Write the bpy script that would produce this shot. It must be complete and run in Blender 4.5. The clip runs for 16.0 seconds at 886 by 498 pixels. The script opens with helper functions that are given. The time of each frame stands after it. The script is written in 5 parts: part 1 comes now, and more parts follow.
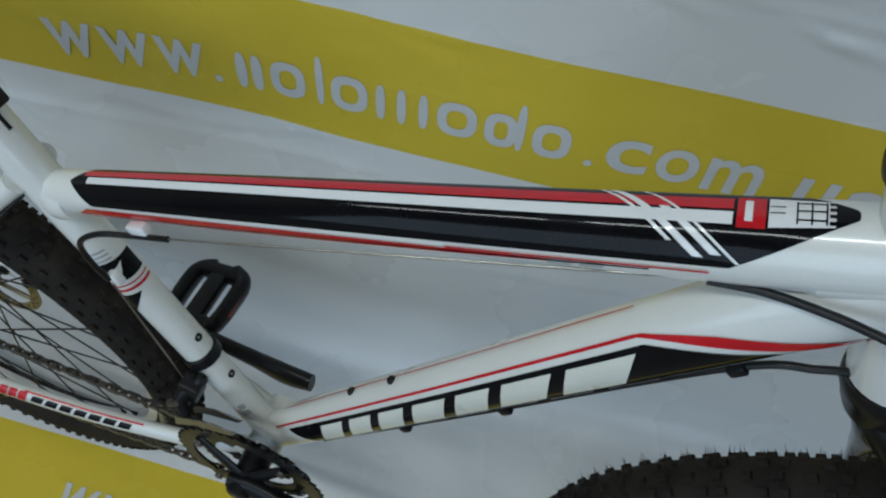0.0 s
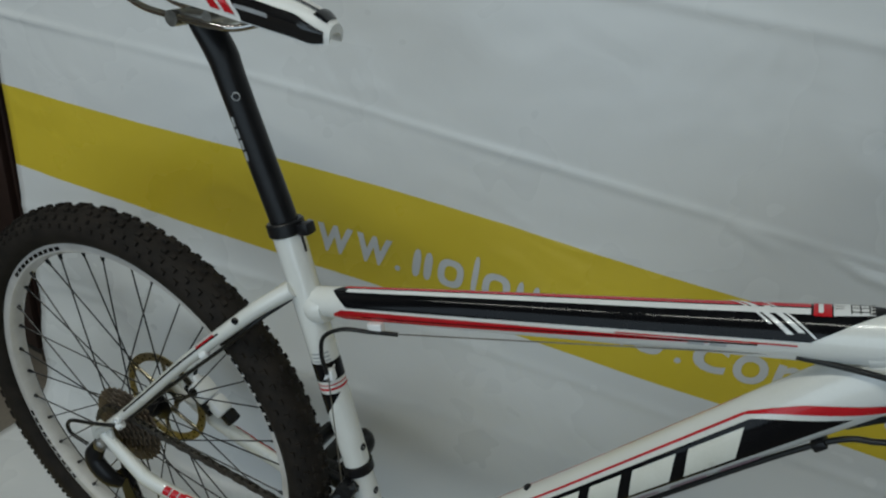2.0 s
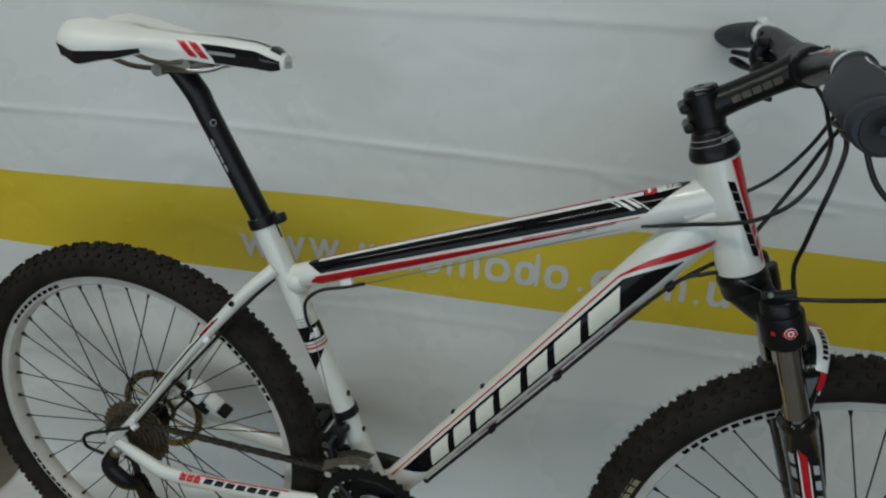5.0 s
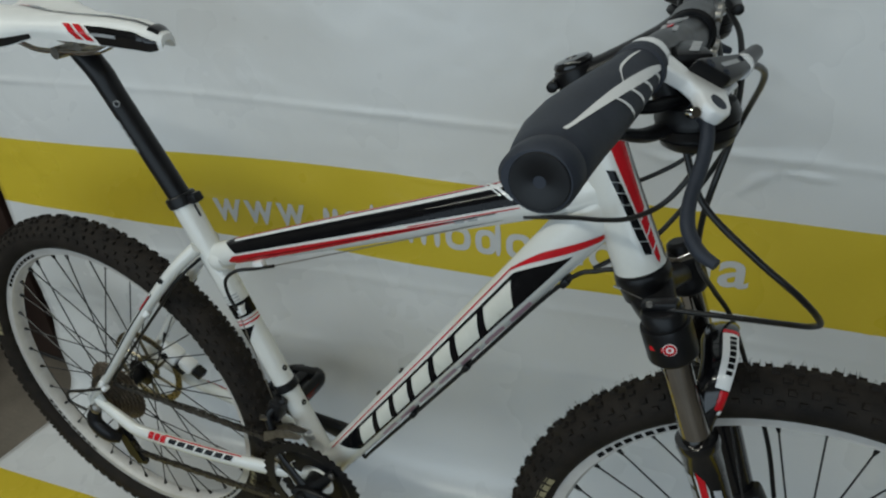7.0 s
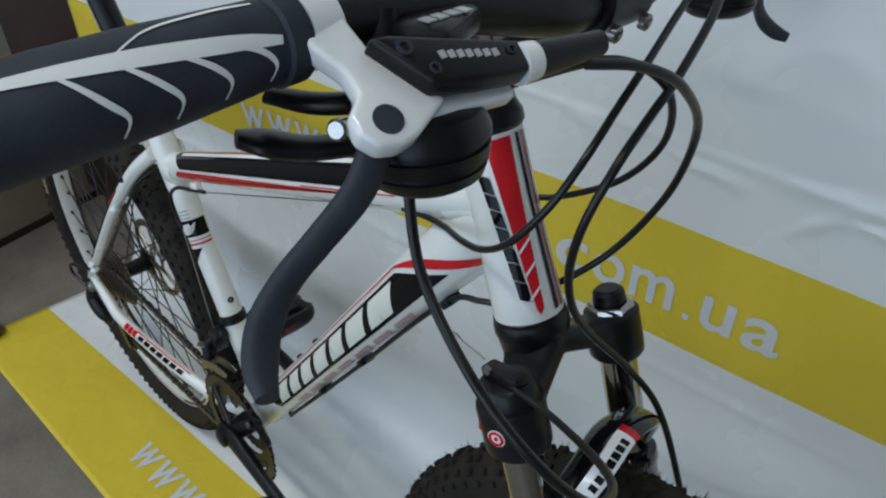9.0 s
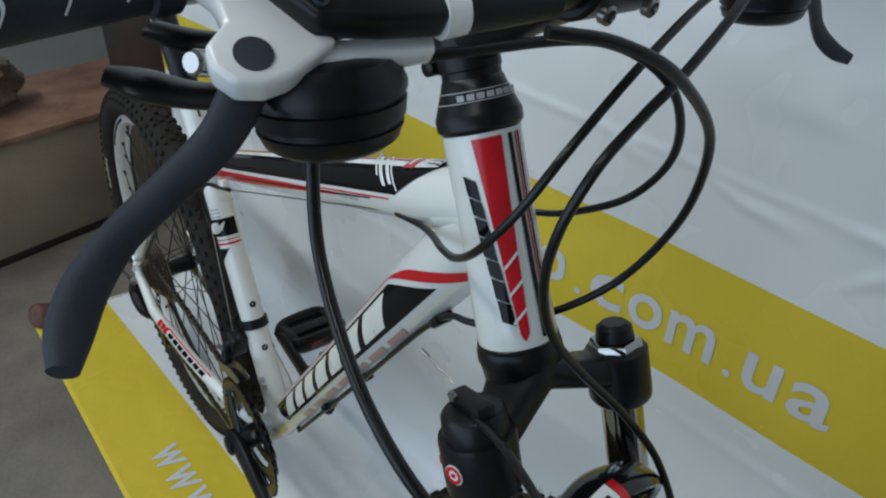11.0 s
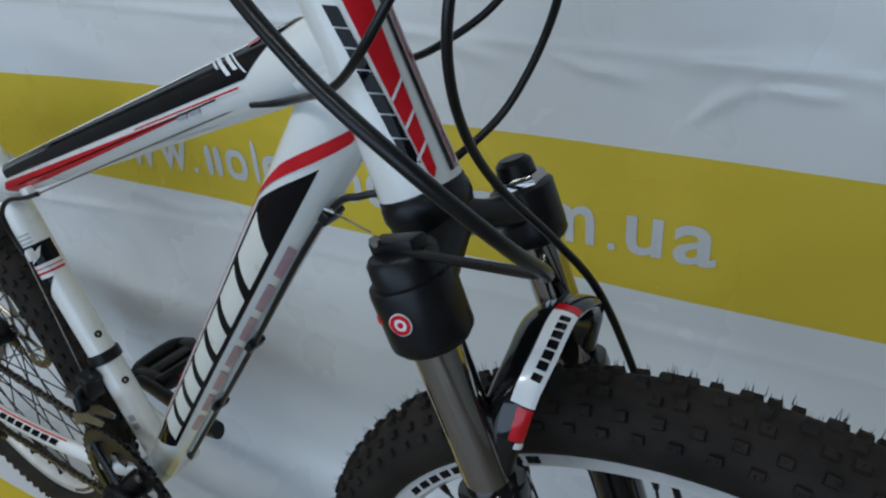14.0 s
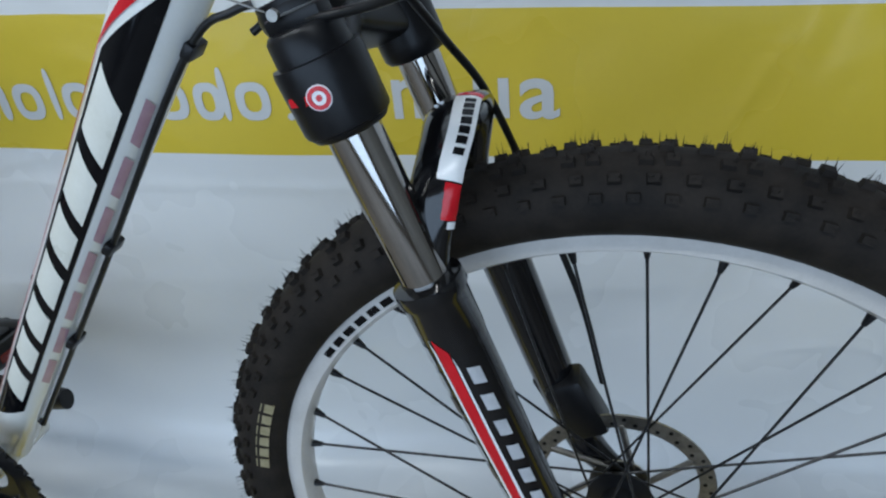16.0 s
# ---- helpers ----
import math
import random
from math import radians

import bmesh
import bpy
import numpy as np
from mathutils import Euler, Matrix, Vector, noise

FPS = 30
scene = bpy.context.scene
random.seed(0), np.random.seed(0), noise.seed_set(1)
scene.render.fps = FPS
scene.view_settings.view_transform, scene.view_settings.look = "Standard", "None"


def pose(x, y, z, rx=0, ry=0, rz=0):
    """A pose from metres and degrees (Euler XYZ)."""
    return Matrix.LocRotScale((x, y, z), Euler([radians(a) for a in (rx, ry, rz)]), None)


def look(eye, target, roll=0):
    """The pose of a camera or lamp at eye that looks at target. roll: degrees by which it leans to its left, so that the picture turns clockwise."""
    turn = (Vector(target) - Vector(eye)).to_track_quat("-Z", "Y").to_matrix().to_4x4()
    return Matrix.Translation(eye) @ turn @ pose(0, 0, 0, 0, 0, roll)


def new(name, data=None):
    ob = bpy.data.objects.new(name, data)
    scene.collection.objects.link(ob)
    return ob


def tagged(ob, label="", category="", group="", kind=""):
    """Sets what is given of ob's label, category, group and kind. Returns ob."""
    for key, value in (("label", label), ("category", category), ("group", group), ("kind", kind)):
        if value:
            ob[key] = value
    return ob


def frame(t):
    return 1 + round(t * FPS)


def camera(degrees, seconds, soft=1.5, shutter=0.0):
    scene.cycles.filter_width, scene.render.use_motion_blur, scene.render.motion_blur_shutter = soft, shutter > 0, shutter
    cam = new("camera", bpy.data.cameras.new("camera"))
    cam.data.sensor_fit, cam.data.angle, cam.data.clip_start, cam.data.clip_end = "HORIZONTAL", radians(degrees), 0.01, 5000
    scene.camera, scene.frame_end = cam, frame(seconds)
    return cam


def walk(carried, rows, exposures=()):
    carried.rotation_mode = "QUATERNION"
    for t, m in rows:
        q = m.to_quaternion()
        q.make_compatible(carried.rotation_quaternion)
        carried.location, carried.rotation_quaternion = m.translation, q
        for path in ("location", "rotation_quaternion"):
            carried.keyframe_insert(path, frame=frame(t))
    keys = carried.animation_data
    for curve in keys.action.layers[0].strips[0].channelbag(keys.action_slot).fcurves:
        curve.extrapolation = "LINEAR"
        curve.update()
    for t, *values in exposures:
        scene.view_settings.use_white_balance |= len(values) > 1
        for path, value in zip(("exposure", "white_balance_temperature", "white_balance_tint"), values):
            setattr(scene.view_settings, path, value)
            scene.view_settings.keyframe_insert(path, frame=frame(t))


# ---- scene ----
cam = camera(65.5, 16.0, soft=2.2)
# seconds, eye, target, roll
PATH = [
    (0, (0.278, -0.255, 1.088), (-0.056, 0.921, -0.495), 4.9),
    (0.5, (0.277, -0.289, 1.095), (-0.171, 0.983, -0.383), 2.9),
    (1, (0.278, -0.365, 1.093), (-0.262, 1.043, -0.22), 5.4),
    (1.5, (0.275, -0.452, 1.095), (-0.336, 1.063, -0.06), 7.2),
    (2, (0.261, -0.549, 1.108), (-0.419, 1.073, 0.156), 8.1),
    (2.5, (0.212, -0.618, 1.153), (-0.492, 1.067, 0.338), 8.7),
    (3, (0.188, -0.663, 1.122), (-0.432, 1.07, 0.339), 6.9),
    (3.5, (0.203, -0.736, 1.07), (-0.42, 1.0, 0.296), 3.9),
    (4, (0.245, -0.777, 1.064), (-0.338, 0.983, 0.316), 1.6),
    (4.5, (0.282, -0.81, 1.076), (-0.183, 0.979, 0.312), 2.4),
    (7, (0.563, -0.623, 1.137), (-0.23, 0.928, 0.155), -3.8),
    (7.5, (0.604, -0.517, 1.124), (-0.228, 0.941, 0.036), -0.5),
    (8, (0.613, -0.453, 1.115), (-0.272, 0.986, 0.045), 0.7),
    (8.5, (0.641, -0.406, 1.109), (-0.331, 0.958, 0.016), 0.2),
    (9, (0.7, -0.331, 1.099), (-0.442, 0.844, -0.047), 0.6),
    (9.5, (0.741, -0.309, 1.103), (-0.591, 0.69, -0.006), 2.0),
    (12, (0.692, -0.236, 1.023), (-0.644, 0.837, -0.01), 1.6),
    (12.5, (0.68, -0.232, 1.013), (-0.655, 0.835, -0.025), 0.6),
    (13, (0.686, -0.246, 0.991), (-0.597, 0.9, -0.029), 0.1),
    (13.5, (0.708, -0.266, 0.964), (-0.492, 0.996, -0.02), -3.0),
    (14, (0.706, -0.306, 0.935), (-0.331, 1.105, -0.031), -5.1),
    (14.5, (0.702, -0.334, 0.907), (-0.203, 1.164, -0.061), -5.3),
    (15, (0.696, -0.341, 0.881), (-0.104, 1.211, -0.095), -6.3),
    (15.5, (0.684, -0.351, 0.860), (0.060, 1.258, -0.150), -6.0),
    (16, (0.664, -0.373, 0.841), (0.126, 1.237, -0.216), -6.0),
]
walk(cam, [(t, look(eye, target, roll)) for t, eye, target, roll in PATH],
     exposures=[(0.0, -0.14, 5850, 10), (2.5, -0.40, 6500, 9), (4.5, -0.36, 6600, 9), (7.0, -0.16, 6450, 10), (9.0, 0.16, 5950, 12),
                (12.5, 0.13, 5900, 12.5), (13.5, 0.0, 5800, 14), (14.5, 0.10, 5700, 14), (16.0, 0.42, 5650, 14)])

# ---- world and light ----
world = bpy.data.worlds.new("world")
scene.world = world
world.use_nodes = True
world.node_tree.nodes["Background"].inputs[0].default_value = (0.75, 0.85, 1.0, 1)
world.node_tree.nodes["Background"].inputs[1].default_value = 0.5


def area(name, m, sx, sy, power, colour):
    lamp = bpy.data.lights.new(name, "AREA")
    lamp.shape, lamp.size, lamp.size_y, lamp.energy, lamp.color = "RECTANGLE", sx, sy, power, colour
    ob = new(name, lamp)
    ob.matrix_world = m
    return ob


# added broad cool fill from the front; no window is known there
area("front_fill_light", look((0.30, -2.35, 0.95), (0.25, 0.2, 0.40)), 4.2, 1.6, 35, (0.68, 0.86, 1.0))
# two ceiling tubes, inferred from the pair of streaks on the top tube
area("overhead_light", look((-1.75, -1.15, 2.62), (-1.75, -1.15, 0)), 1.2, 0.12, 14, (0.96, 0.98, 0.88))
area("overhead_light", look((-0.35, -1.15, 2.62), (-0.35, -1.15, 0)), 1.2, 0.12, 16, (0.96, 0.98, 0.88))
# added third lamp to lift the right side; not a known tube
area("overhead_light", look((1.05, -1.15, 2.62), (1.05, -1.15, 0)), 1.2, 0.12, 9, (0.96, 0.98, 0.88))

# ---- materials ----


class Nodes:
    """A small builder of node materials."""

    def __init__(self, name):
        self.mat = bpy.data.materials.new(name)
        self.mat.use_nodes = True
        self.tree = self.mat.node_tree
        self.bsdf = self.tree.nodes["Principled BSDF"]

    def node(self, kind, **values):
        n = self.tree.nodes.new(kind)
        for key, value in values.items():
            n.inputs[key].default_value = value
        return n

    def link(self, a, b):
        self.tree.links.new(a, b)

    def coords(self):
        return self.tree.nodes.new("ShaderNodeTexCoord").outputs["Object"]

    def noise(self, scale, detail=4.0, rough=0.55):
        n = self.node("ShaderNodeTexNoise", Scale=scale, Detail=detail, Roughness=rough)
        self.link(self.coords(), n.inputs["Vector"])
        return n.outputs["Fac"]

    def ramp(self, fac, stops):
        n = self.tree.nodes.new("ShaderNodeValToRGB")
        el = n.color_ramp.elements
        while len(el) < len(stops):
            el.new(0.5)
        for e, (p, c) in zip(el, stops):
            e.position, e.color = p, (*c, 1) if len(c) == 3 else c
        self.link(fac, n.inputs["Fac"])
        return n.outputs["Color"]

    def math(self, op, a, b):
        n = self.tree.nodes.new("ShaderNodeMath")
        n.operation = op
        for i, v in enumerate((a, b)):
            if isinstance(v, (int, float)):
                n.inputs[i].default_value = v
            else:
                self.link(v, n.inputs[i])
        return n.outputs[0]

    def mix(self, fac, a, b):
        n = self.tree.nodes.new("ShaderNodeMix")
        n.data_type = "RGBA"
        for sock, v in ((n.inputs["Factor"], fac), (n.inputs["A"], a), (n.inputs["B"], b)):
            if isinstance(v, (int, float)):
                sock.default_value = v
            elif isinstance(v, tuple):
                sock.default_value = (*v, 1)
            else:
                self.link(v, sock)
        return n.outputs["Result"]

    def bump(self, height, strength=0.3, distance=0.002):
        n = self.node("ShaderNodeBump", Strength=strength, Distance=distance)
        self.link(height, n.inputs["Height"])
        self.link(n.outputs["Normal"], self.bsdf.inputs["Normal"])


def varied(name, a, b, scale, rough, metal=0.0, coat=0.0, bump=0.0, fine=400.0, spread=0.08, spec=0.5):
    """Two tones mixed by a coarse and a fine grain, with uneven gloss."""
    m = Nodes(name)
    big, small = m.noise(scale), m.noise(fine, 3.0, 0.7)
    fac = m.math("ADD", m.math("MULTIPLY", big, 0.7), m.math("MULTIPLY", small, 0.3))
    m.link(m.ramp(fac, [(0.35, a), (0.65, b)]), m.bsdf.inputs["Base Color"])
    m.link(m.math("ADD", m.math("MULTIPLY", big, 2 * spread), rough - spread), m.bsdf.inputs["Roughness"])
    m.bsdf.inputs["Metallic"].default_value = metal
    m.bsdf.inputs["Coat Weight"].default_value = coat
    m.bsdf.inputs["Coat Roughness"].default_value = 0.04
    m.bsdf.inputs["Specular IOR Level"].default_value = spec
    if bump:
        m.bump(small, bump, 0.0006)
    return m.mat


PAINT = varied("pearl_white_paint", (0.70, 0.70, 0.66), (0.76, 0.76, 0.73), 9, 0.28, coat=0.8, spread=0.03)
SATIN = varied("cream_decal", (0.66, 0.65, 0.57), (0.74, 0.73, 0.66), 30, 0.3, coat=0.5)
WHITE = varied("white_decal", (0.74, 0.75, 0.75), (0.80, 0.80, 0.80), 30, 0.25, coat=0.6, spread=0.03)
INK = varied("black_gloss_decal", (0.003, 0.003, 0.004), (0.006, 0.006, 0.007), 40, 0.09, coat=0.05, spread=0.03, spec=0.16)
RED = varied("red_gloss_decal", (0.46, 0.006, 0.012), (0.58, 0.010, 0.018), 40, 0.22, coat=0.3, spread=0.03, spec=0.35)
VIOLET = varied("faded_mauve_decal", (0.36, 0.20, 0.26), (0.46, 0.30, 0.34), 60, 0.35, coat=0.4)
BLACK = varied("satin_black_metal", (0.004, 0.004, 0.005), (0.009, 0.009, 0.010), 60, 0.34, spread=0.08, spec=0.28)
GLOSS = varied("gloss_black_paint", (0.003, 0.003, 0.004), (0.008, 0.008, 0.009), 20, 0.12, coat=0.4, spread=0.03, spec=0.4)
RUBBER = varied("tyre_rubber", (0.0075, 0.0060, 0.0050), (0.023, 0.0180, 0.0142), 35, 0.75, bump=0.3, spec=0.22)
GRIP = varied("grip_rubber", (0.016, 0.020, 0.030), (0.032, 0.038, 0.052), 50, 0.6, bump=0.25, fine=900, spec=0.35)
HOSE = varied("cable_housing", (0.005, 0.005, 0.005), (0.011, 0.011, 0.011), 80, 0.3, spec=0.35)
CHROME = varied("polished_chrome", (0.40, 0.38, 0.36), (0.48, 0.46, 0.44), 15, 0.06, metal=1.0, spread=0.02)
STEEL = varied("worn_steel", (0.25, 0.24, 0.22), (0.42, 0.40, 0.37), 120, 0.35, metal=1.0)
BRASS = varied("gold_tinted_steel", (0.26, 0.23, 0.16), (0.38, 0.34, 0.25), 90, 0.32, metal=1.0)
OILED = varied("oiled_chain_steel", (0.05, 0.045, 0.04), (0.14, 0.13, 0.12), 200, 0.4, metal=0.8)
SPROCKET = varied("dull_sprocket_steel", (0.16, 0.13, 0.10), (0.30, 0.25, 0.20), 120, 0.45, metal=0.9)
SPOKE = varied("black_spoke_steel", (0.012, 0.012, 0.013), (0.03, 0.03, 0.032), 90, 0.3, metal=0.5)
RIMWHITE = varied("white_rim_enamel", (0.50, 0.475, 0.445), (0.60, 0.575, 0.545), 30, 0.35, coat=0.3)
LEATHER = varied("white_synthetic_leather", (0.74, 0.74, 0.72), (0.80, 0.80, 0.78), 25, 0.38, bump=0.15, fine=1200, spread=0.05)
GREY = varied("grey_mark", (0.30, 0.31, 0.32), (0.42, 0.43, 0.44), 90, 0.4)
SILVER = varied("silver_grey_print", (0.40, 0.41, 0.43), (0.52, 0.53, 0.55), 90, 0.35)
BRONZE = varied("dim_bronze_print", (0.055, 0.042, 0.030), (0.10, 0.08, 0.055), 90, 0.4)
AMBER = varied("dark_red_reflector", (0.10, 0.012, 0.008), (0.16, 0.02, 0.012), 60, 0.2)

# ---- mesh helpers ----
Y = Vector((0, 1, 0))


def V(x, y, z):
    return Vector((x, y, z))


def part(name, bm, material, parent=None, label="", smooth=True, angle=40):
    """Links a bmesh as one mesh object, in world places, under a thing or a part."""
    me = bpy.data.meshes.new(name)
    bmesh.ops.recalc_face_normals(bm, faces=bm.faces[:])
    for e in bm.edges:
        e.smooth = len(e.link_faces) != 2 or e.calc_face_angle(0) < radians(angle)
    for f in bm.faces:
        f.smooth = smooth
    bm.to_mesh(me)
    bm.free()
    me.materials.append(material)
    ob = new(name, me)
    if parent is not None:
        ob.parent = parent
        if parent.type == "EMPTY":
            ob.matrix_parent_inverse = Matrix.Translation(-parent.location)
    if label:
        ob["label"] = label
    return ob


def thing(name, at, label, category, group="", kind=""):
    ob = new(name)
    ob.location = at
    ob.empty_display_size = 0.05
    return tagged(ob, label, category, group, kind)


def join(*bms):
    out = bmesh.new()
    for b in bms:
        me = bpy.data.meshes.new("tmp")
        b.to_mesh(me)
        b.free()
        out.from_mesh(me)
        bpy.data.meshes.remove(me)
    return out


def rings_mesh(rings, closed=False, caps=True):
    bm = bmesh.new()
    vs = [[bm.verts.new(p) for p in r] for r in rings]
    n = len(vs[0])
    for i in range(len(vs) if closed else len(vs) - 1):
        a, b = vs[i], vs[(i + 1) % len(vs)]
        for k in range(n):
            bm.faces.new((a[k], a[(k + 1) % n], b[(k + 1) % n], b[k]))
    if caps and not closed:
        bm.faces.new(vs[0])
        bm.faces.new(vs[-1])
    return bm


def smooth_path(pts, per=8):
    """Catmull-Rom through the points; each point may carry further numbers."""
    p = [np.array(q, float) for q in pts]
    p = [2 * p[0] - p[1]] + p + [2 * p[-1] - p[-2]]
    out = []
    for i in range(1, len(p) - 2):
        for k in range(per):
            t = k / per
            out.append(0.5 * (2 * p[i] + (p[i + 1] - p[i - 1]) * t + (2 * p[i - 1] - 5 * p[i] + 4 * p[i + 1] - p[i + 2]) * t * t
                              + (3 * p[i] - p[i - 1] - 3 * p[i + 1] + p[i + 2]) * t ** 3))
    return out + [p[-2]]


def tube(pts, r, seg=12, per=8, up=Y, smooth=True):
    """A tube along points (x, y, z[, r along the side, r along up])."""
    q = smooth_path(pts, per) if smooth and len(pts) > 2 else [np.array(p, float) for p in pts]
    rings = []
    for i, c in enumerate(q):
        d = Vector((q[min(i + 1, len(q) - 1)] - q[max(i - 1, 0)])[:3]).normalized()
        s = d.cross(up)
        if s.length < 1e-3:
            s = d.cross(Vector((0, 0, 1)))
        s.normalize()
        u = s.cross(d)
        ra, rb = (c[3], c[4]) if len(c) > 4 else (c[3], c[3]) if len(c) > 3 else (r, r)
        o = Vector(c[:3])
        rings.append([o + s * (ra * math.cos(a)) + u * (rb * math.sin(a)) for a in np.linspace(0, 2 * math.pi, seg, endpoint=False)])
    return rings_mesh(rings)


def lathe(o, axis, profile, seg=32, caps=True):
    """Turns (distance along axis, radius) pairs round the axis through o."""
    axis = Vector(axis).normalized()
    s = axis.cross(Vector((0, 0, 1)) if abs(axis.z) < 0.9 else Vector((1, 0, 0))).normalized()
    u = s.cross(axis)
    rings = [[Vector(o) + axis * h + (s * math.cos(a) + u * math.sin(a)) * max(r, 1e-4) for a in np.linspace(0, 2 * math.pi, seg, endpoint=False)] for h, r in profile]
    return rings_mesh(rings, caps=caps)


def turned(o, axis, profile, seg=48):
    """A closed section turned round the axis: a ring."""
    axis = Vector(axis).normalized()
    s = axis.cross(Vector((0, 0, 1)) if abs(axis.z) < 0.9 else Vector((1, 0, 0))).normalized()
    u = s.cross(axis)
    return rings_mesh([[Vector(o) + axis * h + (s * math.cos(a) + u * math.sin(a)) * r for h, r in profile] for a in np.linspace(0, 2 * math.pi, seg, endpoint=False)], closed=True)


def box(m, sx, sy, sz, bevel=0.0):
    bm = bmesh.new()
    bmesh.ops.create_cube(bm, size=1, matrix=m @ Matrix.Diagonal((sx, sy, sz, 1)))
    if bevel:
        bmesh.ops.bevel(bm, geom=bm.edges[:], offset=bevel, segments=2, affect="EDGES", profile=0.5)
    return bm


def plate(outline, y0, y1, bevel=0.0):
    """A plate with an outline of (x, z) pairs between two y."""
    bm = bmesh.new()
    a = [bm.verts.new((x, y0, z)) for x, z in outline]
    b = [bm.verts.new((x, y1, z)) for x, z in outline]
    n = len(a)
    bm.faces.new(a)
    bm.faces.new(b)
    for i in range(n):
        bm.faces.new((a[i], a[(i + 1) % n], b[(i + 1) % n], b[i]))
    if bevel:
        bmesh.ops.bevel(bm, geom=bm.edges[:], offset=bevel, segments=1, affect="EDGES")
    return bm


def frame_at(o, x_dir, z_dir):
    x = Vector(x_dir).normalized()
    z = Vector(z_dir)
    z = (z - x * z.dot(x)).normalized()
    y = z.cross(x)
    return Matrix(((x.x, y.x, z.x, o[0]), (x.y, y.y, z.y, o[1]), (x.z, y.z, z.z, o[2]), (0, 0, 0, 1)))


class Pipe:
    """A straight frame tube; s runs along it, the angle is 0 on its right side and 90 on its upper or front side."""

    def __init__(self, a, b, radii):
        self.a, self.b, self.radii = Vector(a), Vector(b), radii
        self.d = (self.b - self.a).normalized()
        self.n = Vector((-self.d.z, 0, self.d.x))
        if self.n.z < 0 and abs(self.d.x) > 0.35 or self.n.x < 0 and abs(self.d.x) <= 0.35:
            self.n = -self.n

    def r(self, s):
        t = min(max(s, 0), 1) * (len(self.radii) - 1)
        i = min(int(t), len(self.radii) - 2)
        return [self.radii[i][k] * (1 - t + i) + self.radii[i + 1][k] * (t - i) for k in (0, 1)]

    def at(self, s, angle, off=0.0):
        w, h = self.r(s)
        c, n = math.cos(radians(angle)), math.sin(radians(angle))
        return self.a.lerp(self.b, s) - Y * (c * (w + off)) + self.n * (n * (h + off))

    def mesh(self, steps=12, seg=32):
        return rings_mesh([[self.at(s, a) for a in np.linspace(0, 360, seg, endpoint=False)] for s in np.linspace(0, 1, steps)])

    def patch(self, corners, nu=10, nv=6, off=0.0006):
        """A thin sticker over the corners (s, angle), in order round it."""
        bm = bmesh.new()
        g = []
        for i in range(nu + 1):
            row = []
            for j in range(nv + 1):
                u, v = i / nu, j / nv
                q = [(1 - u) * (1 - v) * corners[0][k] + u * (1 - v) * corners[1][k] + u * v * corners[2][k] + (1 - u) * v * corners[3][k] for k in (0, 1)]
                row.append(bm.verts.new(self.at(q[0], q[1], off)))
            g.append(row)
        for i in range(nu):
            for j in range(nv):
                bm.faces.new((g[i][j], g[i + 1][j], g[i + 1][j + 1], g[i][j + 1]))
        return bm

    def band(self, pts, nv=5, off=0.0006):
        """A sticker between two angles that change along the tube: (s, low, high)."""
        bm = bmesh.new()
        g = []
        for s, lo, hi in pts:
            g.append([bm.verts.new(self.at(s, lo + (hi - lo) * j / nv, off)) for j in range(nv + 1)])
        for i in range(len(g) - 1):
            for j in range(nv):
                bm.faces.new((g[i][j], g[i + 1][j], g[i + 1][j + 1], g[i][j + 1]))
        return bm

    def cross(self, rows, nu=16, off=0.0006):
        """A sticker built across the tube: rows of (angle, from s, to s)."""
        bm = bmesh.new()
        g = [[bm.verts.new(self.at(s0 + (s1 - s0) * i / nu, th, off)) for i in range(nu + 1)] for th, s0, s1 in rows]
        for p, q in zip(g, g[1:]):
            for i in range(nu):
                bm.faces.new((p[i], p[i + 1], q[i + 1], q[i]))
        return bm


